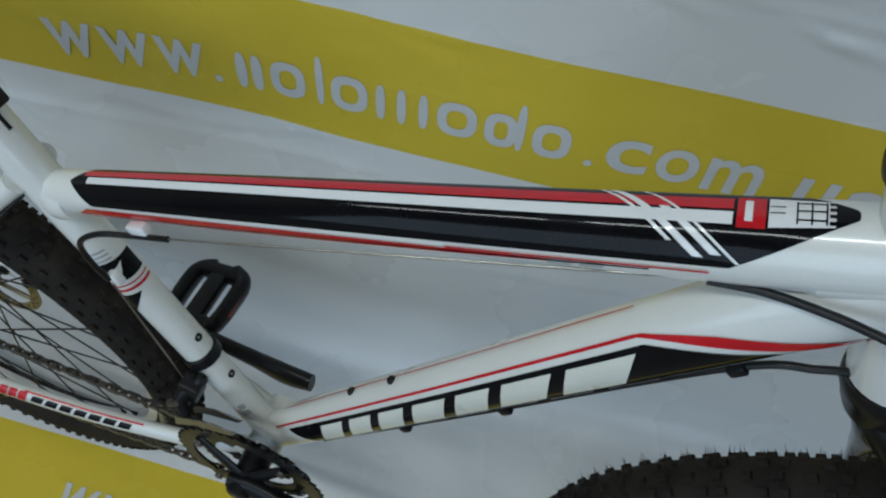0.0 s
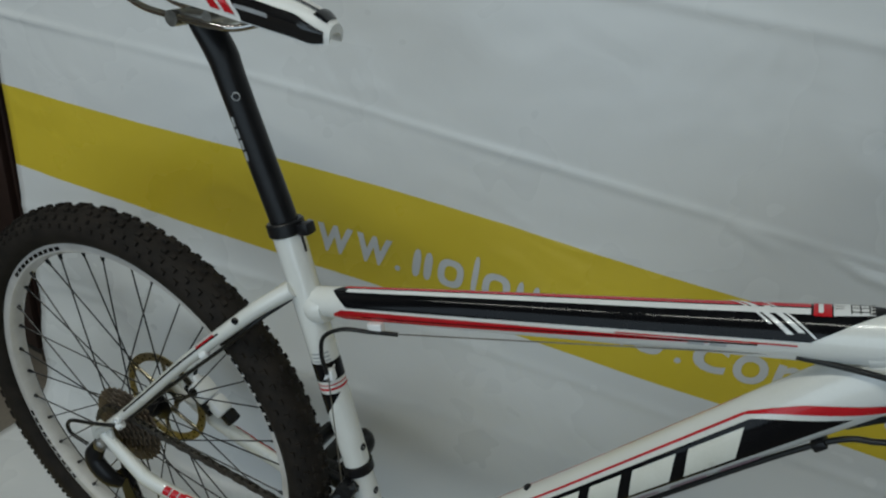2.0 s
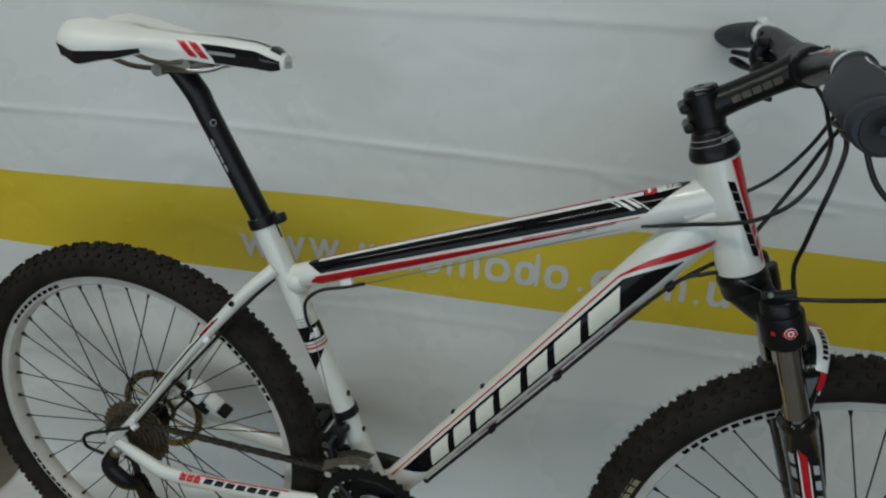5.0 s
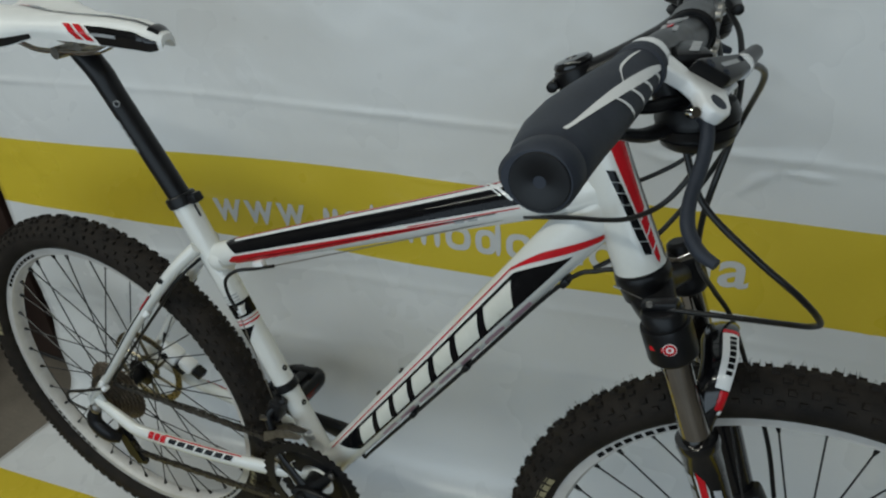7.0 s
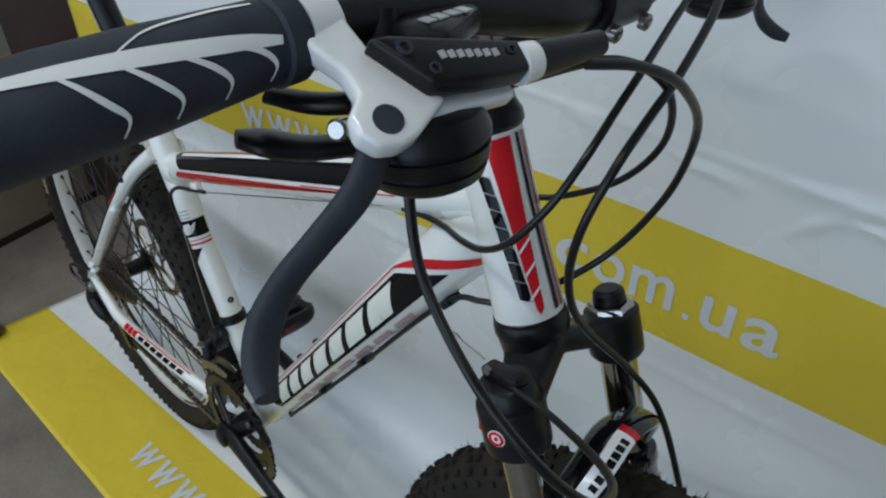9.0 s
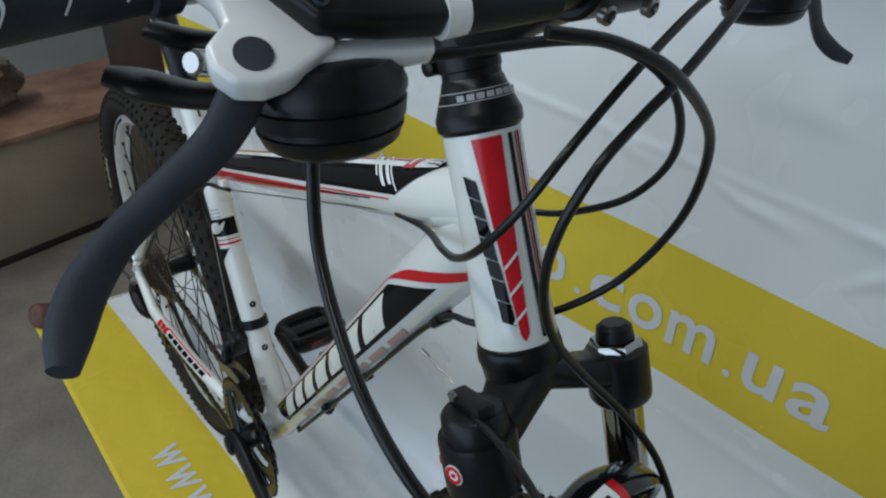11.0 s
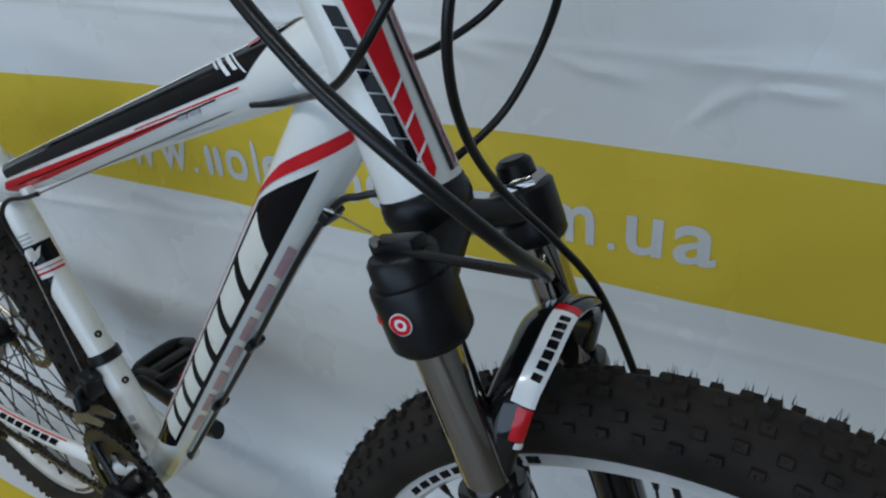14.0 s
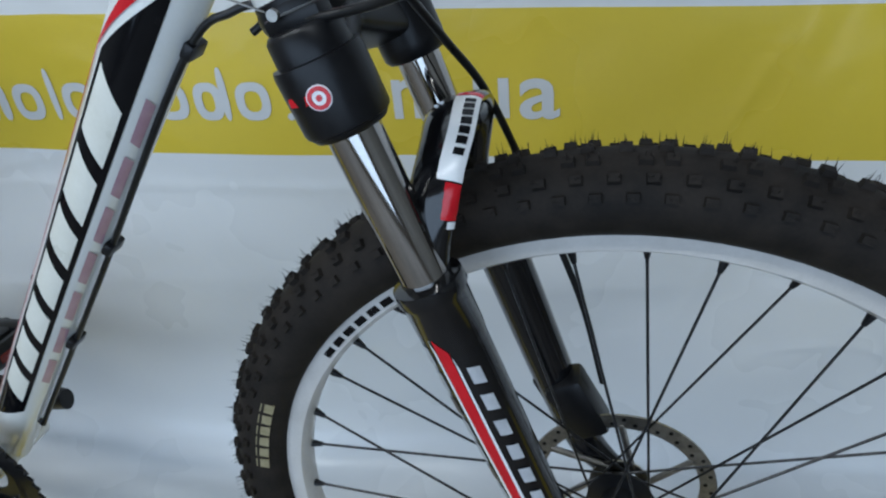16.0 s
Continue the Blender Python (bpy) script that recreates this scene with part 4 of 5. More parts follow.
# front derailleur
fd = part("front_derailleur", join(lathe(ST.at(0.315, 0) + Y * 0.0165, ST.d, [(0, 0.018), (0.001, 0.0195), (0.013, 0.0195), (0.014, 0.018)], 28),
                                   box(frame_at((-0.042, -0.028, 0.425), V(0.3, 0, 1), V(0, 1, 0)), 0.035, 0.022, 0.022, 0.003),
                                   tube([(-0.030, -0.022, 0.44), (-0.05, -0.040, 0.42), (-0.045, -0.046, 0.395)], 0.007, 10, 4)), BLACK, bike)
for yy in (-0.038, -0.053):
    part("cage_plate", plate([(-0.060, 0.372), (-0.030, 0.392), (0.012, 0.402), (0.020, 0.412), (-0.010, 0.414), (-0.055, 0.394)], yy, yy - 0.0016), STEEL, fd)
part("screw", lathe((-0.050, -0.045, 0.415), V(-0.5, -0.6, 0.6), [(0, 0.004), (0.012, 0.004)], 10), STEEL, fd)
# rear derailleur
rd = part("rear_derailleur", join(tube([(-0.428, -0.070, 0.330, 0.010, 0.008), (-0.437, -0.076, 0.300, 0.016, 0.011), (-0.415, -0.074, 0.275, 0.016, 0.011), (-0.400, -0.064, 0.262, 0.010, 0.009)], 0.012, 14, 5)), BLACK, bike)
for yy in (-0.046, -0.056):
    part("cage_plate", plate([(-0.420, 0.270), (-0.398, 0.272), (-0.372, 0.205), (-0.388, 0.197), (-0.405, 0.215)], yy, yy - 0.0016), BLACK, rd)
for x_, z_ in ((-0.405, 0.258), (-0.383, 0.210)):
    part("jockey_wheel", lathe((x_, -0.055, z_), Y, [(0, 0.010), (0.002, 0.017), (0.006, 0.017), (0.008, 0.010)], 20), BLACK, rd)
part("cable_loop", tube([(-0.372, -0.074, 0.395), (-0.420, -0.082, 0.382), (-0.462, -0.086, 0.368), (-0.466, -0.086, 0.345), (-0.440, -0.080, 0.330)], 0.0027, 8, 8), HOSE, rd)
# quick releases
part("quick_release", join(lathe(REAR - Y * 0.082, Y, [(0, 0.006), (0.003, 0.010), (0.012, 0.009)], 16)), STEEL, bike)
front_release = part("quick_release", join(lathe(FRONT - Y * 0.078, Y, [(0, 0.006), (0.003, 0.010), (0.014, 0.009)], 16), tube([(0.666, -0.07, 0.336), (0.690, -0.084, 0.350), (0.72, -0.088, 0.365)], 0.005, 10, 4)), BLACK, bike)
# rear caliper on the far stay
cd = V(1, 0, -0.66)
cal = part("rear_brake_caliper", join(box(frame_at((-0.346, 0.052, 0.385), cd, Y), 0.034, 0.026, 0.030, 0.005),
                                      box(frame_at((-0.318, 0.054, 0.366), cd, Y), 0.030, 0.020, 0.026, 0.005),
                                      tube([(-0.352, 0.050, 0.396, 0.008, 0.008), (-0.360, 0.050, 0.408, 0.006, 0.006)], 0.006, 12, 3)), WHITE, bike, "white disc brake caliper with black fittings")
for x_, z_, r_ in ((-0.350, 0.389, 0.007), (-0.326, 0.371, 0.0045)):
    part("bolt", lathe((x_, 0.037, z_), -Y, [(0, r_), (0.004, r_), (0.005, r_ * 0.6)], 14), BLACK, cal)
part("adapter", box(frame_at((-0.352, 0.050, 0.364), cd, Y), 0.06, 0.012, 0.014, 0.003), BLACK, cal)
part("joint", box(frame_at((-0.298, 0.056, 0.352), cd, Y), 0.020, 0.016, 0.020, 0.003), BLACK, cal)
part("hose", tube([(-0.360, 0.050, 0.408), (-0.355, 0.058, 0.432), (-0.315, 0.058, 0.480), (-0.24, 0.056, 0.566)], 0.0026, 10, 6), HOSE, cal)

# ---- fork ----
LEG = V(0.317, 0, -0.948).normalized()


def leg_at(z, side, out=0.066):
    k = (0.766 - z) / 0.948
    return V(0.497 + 0.317 * k, side * out, z)


crown = []
base = HT_LOW - STEER * 0.002
crown.append(lathe(base, -STEER, [(0, 0.0275), (0.003, 0.0288), (0.010, 0.0292), (0.013, 0.0280), (0.030, 0.0262), (0.034, 0.020)], 36))


def crown_ring(y, centre, fore, tall, seg=28):
    """A squarish section of the forged bridge, across the bicycle at y."""
    ring = []
    for a in np.linspace(0, 2 * math.pi, seg, endpoint=False):
        c_, s_ = math.cos(a), math.sin(a)
        p = V(centre.x, y, centre.z) + FORE * (fore * math.copysign(abs(c_) ** 0.55, c_)) + STEER * (tall * math.copysign(abs(s_) ** 0.55, s_))
        ring.append(p)
    return ring


mid = base - STEER * 0.020
rings = []
for y in np.linspace(-0.062, 0.062, 31):
    k = abs(y) / 0.062
    e_ = leg_at(0.733, 1)
    drop = k ** 1.25
    ctr = V(mid.x + (e_.x - mid.x) * k, 0, mid.z + (e_.z - mid.z) * drop - 0.004 * math.sin(k * math.pi))
    rings.append(crown_ring(y, ctr, 0.0275 - 0.0105 * min(1, k * 1.25), 0.0145 - 0.0030 * math.sin(k * math.pi)))
crown.append(rings_mesh(rings))
for side in (-1, 1):
    t = leg_at(0.748, side)
    crown.append(lathe(t, LEG, [(0, 0.018), (0.002, 0.0220), (0.030, 0.0226), (0.038, 0.0222), (0.041, 0.0200), (0.041, 0.0165)], 32))
fork = part("fork", join(*crown), BLACK, bike, "black suspension fork with chrome stanchions")
part("crown_race", lathe(HT_LOW + STEER * 0.001, -STEER, [(0, 0.0268), (0.001, 0.0278), (0.005, 0.0278), (0.006, 0.0268)], 32), BLACK, fork)
for side in (-1, 1):
    a, b = leg_at(0.722, side), leg_at(0.600, side)
    part("stanchion", tube([tuple(a), tuple(b)], 0.0152, 28, smooth=False), CHROME, fork, "polished chrome stanchion")
    s = leg_at(0.618, side)
    lower = [lathe(s, LEG, [(0, 0.0165), (0.001, 0.0215), (0.009, 0.0222), (0.012, 0.0205), (0.040, 0.0200), (0.050, 0.0190)], 28)]
    drop = V(0.664, side * 0.060, 0.330)
    lower.append(tube([(*leg_at(0.590, side), 0.0195, 0.0195), (*leg_at(0.53, side), 0.0190, 0.0190), (*leg_at(0.43, side, 0.064), 0.0175, 0.0175), (*(leg_at(0.365, side, 0.062) + V(0.004, 0, 0)), 0.015, 0.0145), (*drop, 0.012, 0.008)], 0.019, 22, 6))
    lw = part("lower_leg", join(*lower), GLOSS, fork, "gloss black fork leg")
    if side < 0:
        LP = Pipe(leg_at(0.592, side), leg_at(0.43, side, 0.064), [(0.0197, 0.0197), (0.0192, 0.0192), (0.0178, 0.0178)])
        for s0, s1, a0, a1, m_ in ((0.02, 0.98, -16, 4, RED), (0.10, 0.98, 6, 9, WHITE), (0.02, 0.98, -22, -18, WHITE)):
            part("stripe", LP.patch([(s0, a0), (s1, a0 - 8), (s1, a1 - 4), (s0 + 0.06, a1)], 12, 4, 0.0008), m_, lw)
        for k in range(6):
            s = 0.16 + 0.128 * k
            part("name_block", LP.patch([(s, 20), (s + 0.075, 20), (s + 0.093, 42), (s + 0.018, 42)], 3, 5, 0.0008), SILVER, lw)
        for k in range(7):
            s = 0.05 + 0.12 * k
            part("name_block", LP.patch([(s, -52), (s + 0.085, -52), (s + 0.095, -34), (s + 0.010, -34)], 3, 4, 0.0008), BRONZE if k % 3 == 2 else GREY, lw)
# far cap: silver nut and black knob
t = leg_at(0.749, 1)
nut = part("top_cap", lathe(t, -LEG, [(-0.004, 0.0185), (0.003, 0.0185), (0.005, 0.017)], 6), CHROME, fork, "silver hexagon cap")
part("knob", lathe(t - LEG * 0.004, -LEG, [(0, 0.0115), (0.002, 0.0135), (0.010, 0.0125), (0.013, 0.009)], 20), BLACK, nut)
# near cap: lockout housing
t = leg_at(0.750, -1)
lock = part("lockout_cap", lathe(t + LEG * 0.040, -LEG, [(0, 0.0215), (0.001, 0.0234), (0.003, 0.0240), (0.034, 0.0242), (0.037, 0.0236), (0.0375, 0.0205), (0.050, 0.0200), (0.0525, 0.0180), (0.053, 0.013)], 36), BLACK, fork, "matt black lockout housing")
part("cable_holder", box(frame_at(t - LEG * 0.0155, V(1, -0.15, 0.33), -LEG), 0.034, 0.013, 0.009, 0.002), BLACK, lock)
part("screw", lathe(t - LEG * 0.019 + V(-0.008, -0.006, 0), -Y, [(0, 0.003), (0.003, 0.003)], 10), STEEL, lock)
part("label_bar", box(frame_at(t - LEG * 0.0203 + V(0.003, 0, 0), V(1, 0, 0.33), -LEG), 0.016, 0.0035, 0.001), GREY, lock)
part("wire_end", tube([tuple(t - LEG * 0.019 + V(-0.016, 0, 0)), tuple(t - LEG * 0.024 + V(-0.036, -0.004, 0.005))], 0.0006, 6, smooth=False), STEEL, lock)
part("wire_tip", tube([tuple(t - LEG * 0.024 + V(-0.034, -0.004, 0.005)), tuple(t - LEG * 0.025 + V(-0.040, -0.005, 0.006))], 0.0013, 8, smooth=False), STEEL, lock)
face = V(0.15, -0.985, 0.05).normalized()
o = t + LEG * 0.019 + face * 0.0244
part("round_label", join(turned(o, face, [(0, 0.0036), (0, 0.0058), (0.0008, 0.0058), (0.0008, 0.0036)], 28), lathe(o, face, [(0, 0.0016), (0.001, 0.0016)], 14)), RED, lock, "red round adjuster label")
part("round_label", lathe(o - face * 0.0003, face, [(0, 0.0064), (0.0006, 0.0064)], 28), WHITE, lock)
part("arrow_label", box(frame_at(o + V(-0.0115, 0.0022, -0.003), V(1, -0.35, 0.25), face), 0.014, 0.0045, 0.001), RED, lock)
# arch over the tyre
AP = [(0.551, -0.066, 0.590, 0.010, 0.014), (0.547, -0.064, 0.630, 0.008, 0.014), (0.553, -0.054, 0.668, 0.007, 0.015), (0.556, -0.030, 0.688, 0.006, 0.017), (0.554, 0.0, 0.694, 0.006, 0.018),
      (0.556, 0.030, 0.688, 0.006, 0.017), (0.553, 0.054, 0.668, 0.007, 0.015), (0.547, 0.064, 0.630, 0.008, 0.014), (0.551, 0.066, 0.590, 0.010, 0.014)]
arch = part("brake_arch", tube(AP, 0.01, 16, 6, up=V(1, 0, 0.3)), GLOSS, fork, "gloss black fork arch")


def arch_sticker(name, k0, k1, w0, w1, mat, off=0.0012):
    """A strip on the arch's outer face from k0 to k1, w across it."""
    q = smooth_path(AP, 6)
    bm = bmesh.new()
    g = []
    for k in np.linspace(k0, k1, 10):
        t_ = k * (len(q) - 1)
        i = min(int(t_), len(q) - 2)
        c = q[i] * (1 - t_ + i) + q[i + 1] * (t_ - i)
        d = Vector((q[i + 1] - q[i])[:3]).normalized()
        s_ = d.cross(V(1, 0, 0.3)).normalized()
        if s_.z < 0 and s_.y * c[1] <= 0 or s_.y * c[1] < 0:
            s_ = -s_
        u_ = s_.cross(d)
        row = []
        for w in np.linspace(w0, w1, 6):
            a = radians(w)
            row.append(bm.verts.new(Vector(c[:3]) + s_ * ((c[3] + off) * math.cos(a)) + u_ * ((c[4] + off) * math.sin(a))))
        g.append(row)
    for i in range(9):
        for j in range(5):
            bm.faces.new((g[i][j], g[i + 1][j], g[i + 1][j + 1], g[i][j + 1]))
    return part(name, bm, mat, arch)


# ---- cockpit ----
AX = HT_TOP
head = part("headset", lathe(AX + STEER * 0.001, STEER, [(0, 0.0255), (0.002, 0.0272), (0.009, 0.0272), (0.011, 0.0262), (0.026, 0.0205), (0.030, 0.0195), (0.031, 0.0185), (0.045, 0.0185)], 36), BLACK, bike, "black conical headset cover")
for h, r in ((0.0185, 0.0240), (0.0245, 0.0218)):
    part("line", turned(AX + STEER * h, STEER, [(0, r + 0.0003), (0.0006, r + 0.0003), (0.0006, r - 0.001), (0, r - 0.001)], 36), GREY, head)
for k in range(9):
    a = radians(-60 + 15 * k)
    d = FORE * math.cos(a) - Y * math.sin(a)
    part("name_block", box(frame_at(AX + STEER * 0.0215 + d * 0.0233, STEER.cross(d), d), 0.0045, 0.0035, 0.0008), GREY, head)
SB = AX + STEER * 0.056
BAR = V(0.492, 0, 1.000)
stem_d = (BAR - SB).normalized()
stem = part("stem", join(lathe(SB - STEER * 0.021, STEER, [(0, 0.0175), (0.002, 0.0195), (0.038, 0.0195), (0.040, 0.0175)], 28),
                         tube([(*(SB + stem_d * 0.008), 0.019, 0.017), (*(SB + stem_d * 0.03), 0.0165, 0.0165), (*(BAR - stem_d * 0.03), 0.0165, 0.017), (*(BAR - stem_d * 0.010), 0.019, 0.021)], 0.017, 20, 5),
                         lathe(BAR - Y * 0.023, Y, [(0, 0.019), (0.002, 0.0212), (0.044, 0.0212), (0.046, 0.019)], 28)), BLACK, bike, "black alloy stem with grey lettering bars")
part("top_cap", lathe(SB + STEER * 0.019, STEER, [(0, 0.0185), (0.003, 0.0185), (0.006, 0.016), (0.007, 0.006), (0.005, 0.005)], 28), GLOSS, stem)
for k in (-1, 1):
    part("clamp_bolt", lathe(SB - stem_d * 0.021 + STEER * (0.011 * k) - Y * 0.018, Y, [(0, 0.004), (0.001, 0.0055), (0.035, 0.0055), (0.036, 0.004)], 14), BLACK, stem)
    for s in (-1, 1):
        part("plate_bolt", lathe(BAR + Y * (0.016 * s) + V(0.020, 0, 0.0145 * k) - V(0.002, 0, 0), V(1, 0, 0.15 * k), [(0, 0.0048), (0.004, 0.0048), (0.005, 0.0032), (0.002, 0.0024)], 12), STEEL, stem)
for k in range(5):
    o = SB.lerp(BAR, 0.30 + 0.10 * k) - Y * 0.0168
    part("name_block", box(frame_at(o, stem_d, -Y), 0.0085, 0.007, 0.001), BRONZE, stem)


def bar_point(y):
    s = abs(y)
    x = 0.492 - 0.012 * max(0, min(1, (s - 0.04) / 0.15)) - 0.14 * max(0, s - 0.19)
    z = 1.000 + 0.017 * max(0, min(1, (s - 0.04) / 0.10)) - 0.11 * max(0, s - 0.19)
    return V(x, y, z)


bar_pts = []
for y in np.linspace(-0.33, 0.33, 45):
    r = 0.0159 if abs(y) < 0.045 else 0.0159 - 0.0048 * min(1, (abs(y) - 0.045) / 0.08)
    bar_pts.append((*bar_point(y), r, r))
bar = part("handlebar", tube(bar_pts, 0.012, 20, smooth=False, up=V(0, 0, 1)), BLACK, bike, "black riser handlebar")
for k in range(6):
    o = bar_point(-0.035 - 0.009 * k) + V(-0.005, 0, 0.0153)
    part("name_block", box(frame_at(o, Y, V(-0.3, 0, 1)), 0.0065, 0.008, 0.001), GREY, bar)
part("red_mark", lathe(bar_point(-0.105) + V(-0.004, 0, 0.0115), V(-0.35, 0, 1), [(0, 0.0045), (0.001, 0.0045)], 16), RED, bar)
for k in range(2):
    part("name_block", box(frame_at(bar_point(-0.125) + V(-0.003 + 0.008 * k, 0, 0.0117), Y, V(-0.3 + 0.5 * k, 0, 1)), 0.014, 0.003, 0.001), GREY, bar)


def grip(side):
    """A winged rubber grip: from the lever clamp to the open end."""
    rings, seg = [], 36
    st = [(0.196, 0.0150, 0.0), (0.198, 0.0180, 0.0), (0.206, 0.0180, 0.0), (0.207, 0.0162, 0.001), (0.225, 0.0172, 0.004), (0.250, 0.0182, 0.009), (0.275, 0.0182, 0.013), (0.300, 0.0178, 0.013), (0.320, 0.0180, 0.009), (0.330, 0.0184, 0.006), (0.332, 0.0172, 0.005), (0.334, 0.0186, 0.005), (0.344, 0.0188, 0.004), (0.347, 0.0170, 0.003)]
    st = [(s, 0.93 * r, wing) for s, r, wing in st]
    for s, r, wing in st:
        c = bar_point(side * s)
        rings.append([c + V(-(r + wing * max(0, math.cos(a)) ** 1.5) * math.cos(a), 0, r * math.sin(a) + wing * 0.25 * max(0, math.cos(a))) for a in np.linspace(0, 2 * math.pi, seg, endpoint=False)])
    g = part("grip", rings_mesh(rings), GRIP, bike, "dark grey winged rubber grip with white lines")

    def on(s, a, off):
        c = bar_point(side * s)
        for p, q in zip(st, st[1:]):
            if p[0] <= s <= q[0]:
                t_ = (s - p[0]) / (q[0] - p[0])
                r, w = p[1] + (q[1] - p[1]) * t_ + off, p[2] + (q[2] - p[2]) * t_
                break
        return c + V(-(r + w * max(0, math.cos(a)) ** 1.5) * math.cos(a), 0, r * math.sin(a) + w * 0.25 * max(0, math.cos(a)))

    def line(pts, width, mat, name):
        bm = bmesh.new()
        q = smooth_path(pts, 8)
        rows = []
        for i, p in enumerate(q):
            k = i / (len(q) - 1)
            w = width * (0.35 + 0.65 * math.sin(math.pi * min(1, k * 1.15 + 0.08)))
            d = q[min(i + 1, len(q) - 1)] - q[max(i - 1, 0)]
            d = np.array([d[0], radians(d[1]) * 0.0175])
            d = d / np.linalg.norm(d)
            ds, da = -d[1] * w / 2, d[0] * w / 2 / 0.0175
            rows.append([bm.verts.new(on(p[0] + ds * f, radians(p[1]) + da * f, 0.0005)) for f in (-1, 0, 1)])
        for a, b in zip(rows, rows[1:]):
            for j in range(2):
                bm.faces.new((a[j], b[j], b[j + 1], a[j + 1]))
        part(name, bm, mat, g)

    line([(0.209, 160), (0.225, 148), (0.255, 132), (0.285, 118), (0.315, 106), (0.326, 100)], 0.0064, WHITE, "white_line")
    line([(0.212, 100), (0.225, 94), (0.245, 98), (0.262, 124)], 0.0020, WHITE, "white_line")
    for k in range(4):
        s = 0.212 + 0.017 * k
        line([(s + 0.016, 148 - 8 * k), (s + 0.006, 164), (s + 0.001, 186), (s + 0.003, 208)], 0.0022, WHITE, "white_line")
    cap = part("end_cap", lathe(bar_point(side * 0.3465), Y * side, [(0, 0.0154), (0.0012, 0.0145), (0.0010, 0.004), (0.0004, 0.003)], 28), BLACK, g)
    return g


grip(-1)
grip(1)


def lever(side):
    """Hydraulic brake lever: white bracket, black body with hose end, dark blade."""
    def P(x, y, z):
        return V(x - (0.020 if side > 0 else 0), side * (y + 0.006), z)

    c = bar_point(side * 0.190)
    pv, cl, bd = P(0.523, 0.187, 0.993), V(0.480, side * 0.189, 1.026), P(0.533, 0.119, 0.996)
    u, v = (bd - pv).normalized(), (cl - pv).normalized()
    nrm = u.cross(v).normalized()
    if nrm.z < 0:
        nrm = -nrm

    def shape(outline, lo, hi, bevel):
        bm = bmesh.new()
        q0 = [bm.verts.new(pv + u * x_ + v * y_ + nrm * lo) for x_, y_ in outline]
        q1 = [bm.verts.new(pv + u * x_ + v * y_ + nrm * hi) for x_, y_ in outline]
        bm.faces.new(q0)
        bm.faces.new(q1)
        for i_ in range(len(q0)):
            bm.faces.new((q0[i_], q0[(i_ + 1) % len(q0)], q1[(i_ + 1) % len(q0)], q1[i_]))
        bmesh.ops.recalc_face_normals(bm, faces=bm.faces[:])
        bmesh.ops.bevel(bm, geom=bm.edges[:], offset=bevel, segments=3, affect="EDGES", profile=0.5)
        return bm

    root = part("brake_lever", join(lathe(c - Y * 0.008, Y, [(0, 0.0125), (0.001, 0.0150), (0.015, 0.0150), (0.016, 0.0125)], 28),
                                    shape([(-0.011, 0.054), (0.007, 0.051), (0.0085, 0.036), (0.010, 0.025), (0.016, 0.014), (0.027, 0.001), (0.018, -0.004), (0.008, -0.009), (0.0, -0.0105), (-0.008, -0.0085), (-0.0125, -0.002), (-0.012, 0.006), (-0.004, 0.013), (-0.004, 0.022), (-0.009, 0.031), (-0.0125, 0.040)], -0.005, 0.005, 0.0022),
                                    shape([(0.010, -0.002), (0.060, -0.006), (0.062, 0.002), (0.014, 0.006)], -0.008, 0.0, 0.002)), WHITE, bike, "white brake lever bracket with black blade")
    # dark disc on the solid bracket imitates the shade of the open pivot hole
    part("pivot_dark_disc", lathe(pv + nrm * 0.0046, nrm, [(0, 0.0058), (0.0010, 0.0058), (0.0011, 0.0040)], 20), GRIP, root)
    body = part("master_cylinder", shape([(0.0055, 0.0275), (0.014, 0.0265), (0.066, 0.0095), (0.062, -0.0035), (0.040, -0.001), (0.0195, 0.003)], 0.002, 0.0135, 0.0025), BLACK, root, "black master cylinder")
    for x_, y_, r_ in ((0.016, 0.0195, 0.0034), (0.0225, 0.0085, 0.0026), (0.058, 0.0065, 0.0022)):
        part("screw", lathe(pv + u * x_ + v * y_ + nrm * 0.0132, nrm, [(0, r_), (0.0010, r_), (0.0012, r_ * 0.6), (0.0003, r_ * 0.5)], 14), GRIP, body)
    for k in range(7):
        part("name_block", box(frame_at(pv + u * (0.0285 + 0.0036 * k) + v * (0.0128 - 0.0009 * k) + nrm * 0.0137, u, nrm), 0.0026, 0.0032, 0.0006), GREY, body)
    d = (u - v * 0.06).normalized()
    b = pv + u * 0.060 + v * 0.003 + nrm * 0.0070
    part("white_band", lathe(b + d * 0.002, d, [(0, 0.0085), (0.0085, 0.0078)], 20), WHITE, root)
    part("hose_boot", lathe(b + d * 0.0105, d, [(0, 0.0076), (0.012, 0.0070), (0.030, 0.0056), (0.038, 0.0054), (0.039, 0.0040)], 20), BLACK, root)
    part("blade", tube([(*P(0.512, 0.180, 0.990), 0.006, 0.0045), (*P(0.521, 0.190, 0.984), 0.0072, 0.0042), (*P(0.523, 0.201, 0.972), 0.0066, 0.0042), (*P(0.521, 0.218, 0.959), 0.0060, 0.0040), (*P(0.519, 0.232, 0.948), 0.0060, 0.0040),
                        (*P(0.521, 0.244, 0.937), 0.0070, 0.0044), (*P(0.529, 0.253, 0.928), 0.0068, 0.0044), (*P(0.539, 0.258, 0.924), 0.0044, 0.0034)], 0.006, 16, 6, up=V(1, 0, 0.4)), GRIP, root, "dark grey lever blade")
    part("reach_screw", lathe(P(0.512, 0.196, 0.992), P(0.3, 0.6, 0.2), [(0, 0.004), (0.006, 0.004), (0.007, 0.003)], 12), CHROME, root)
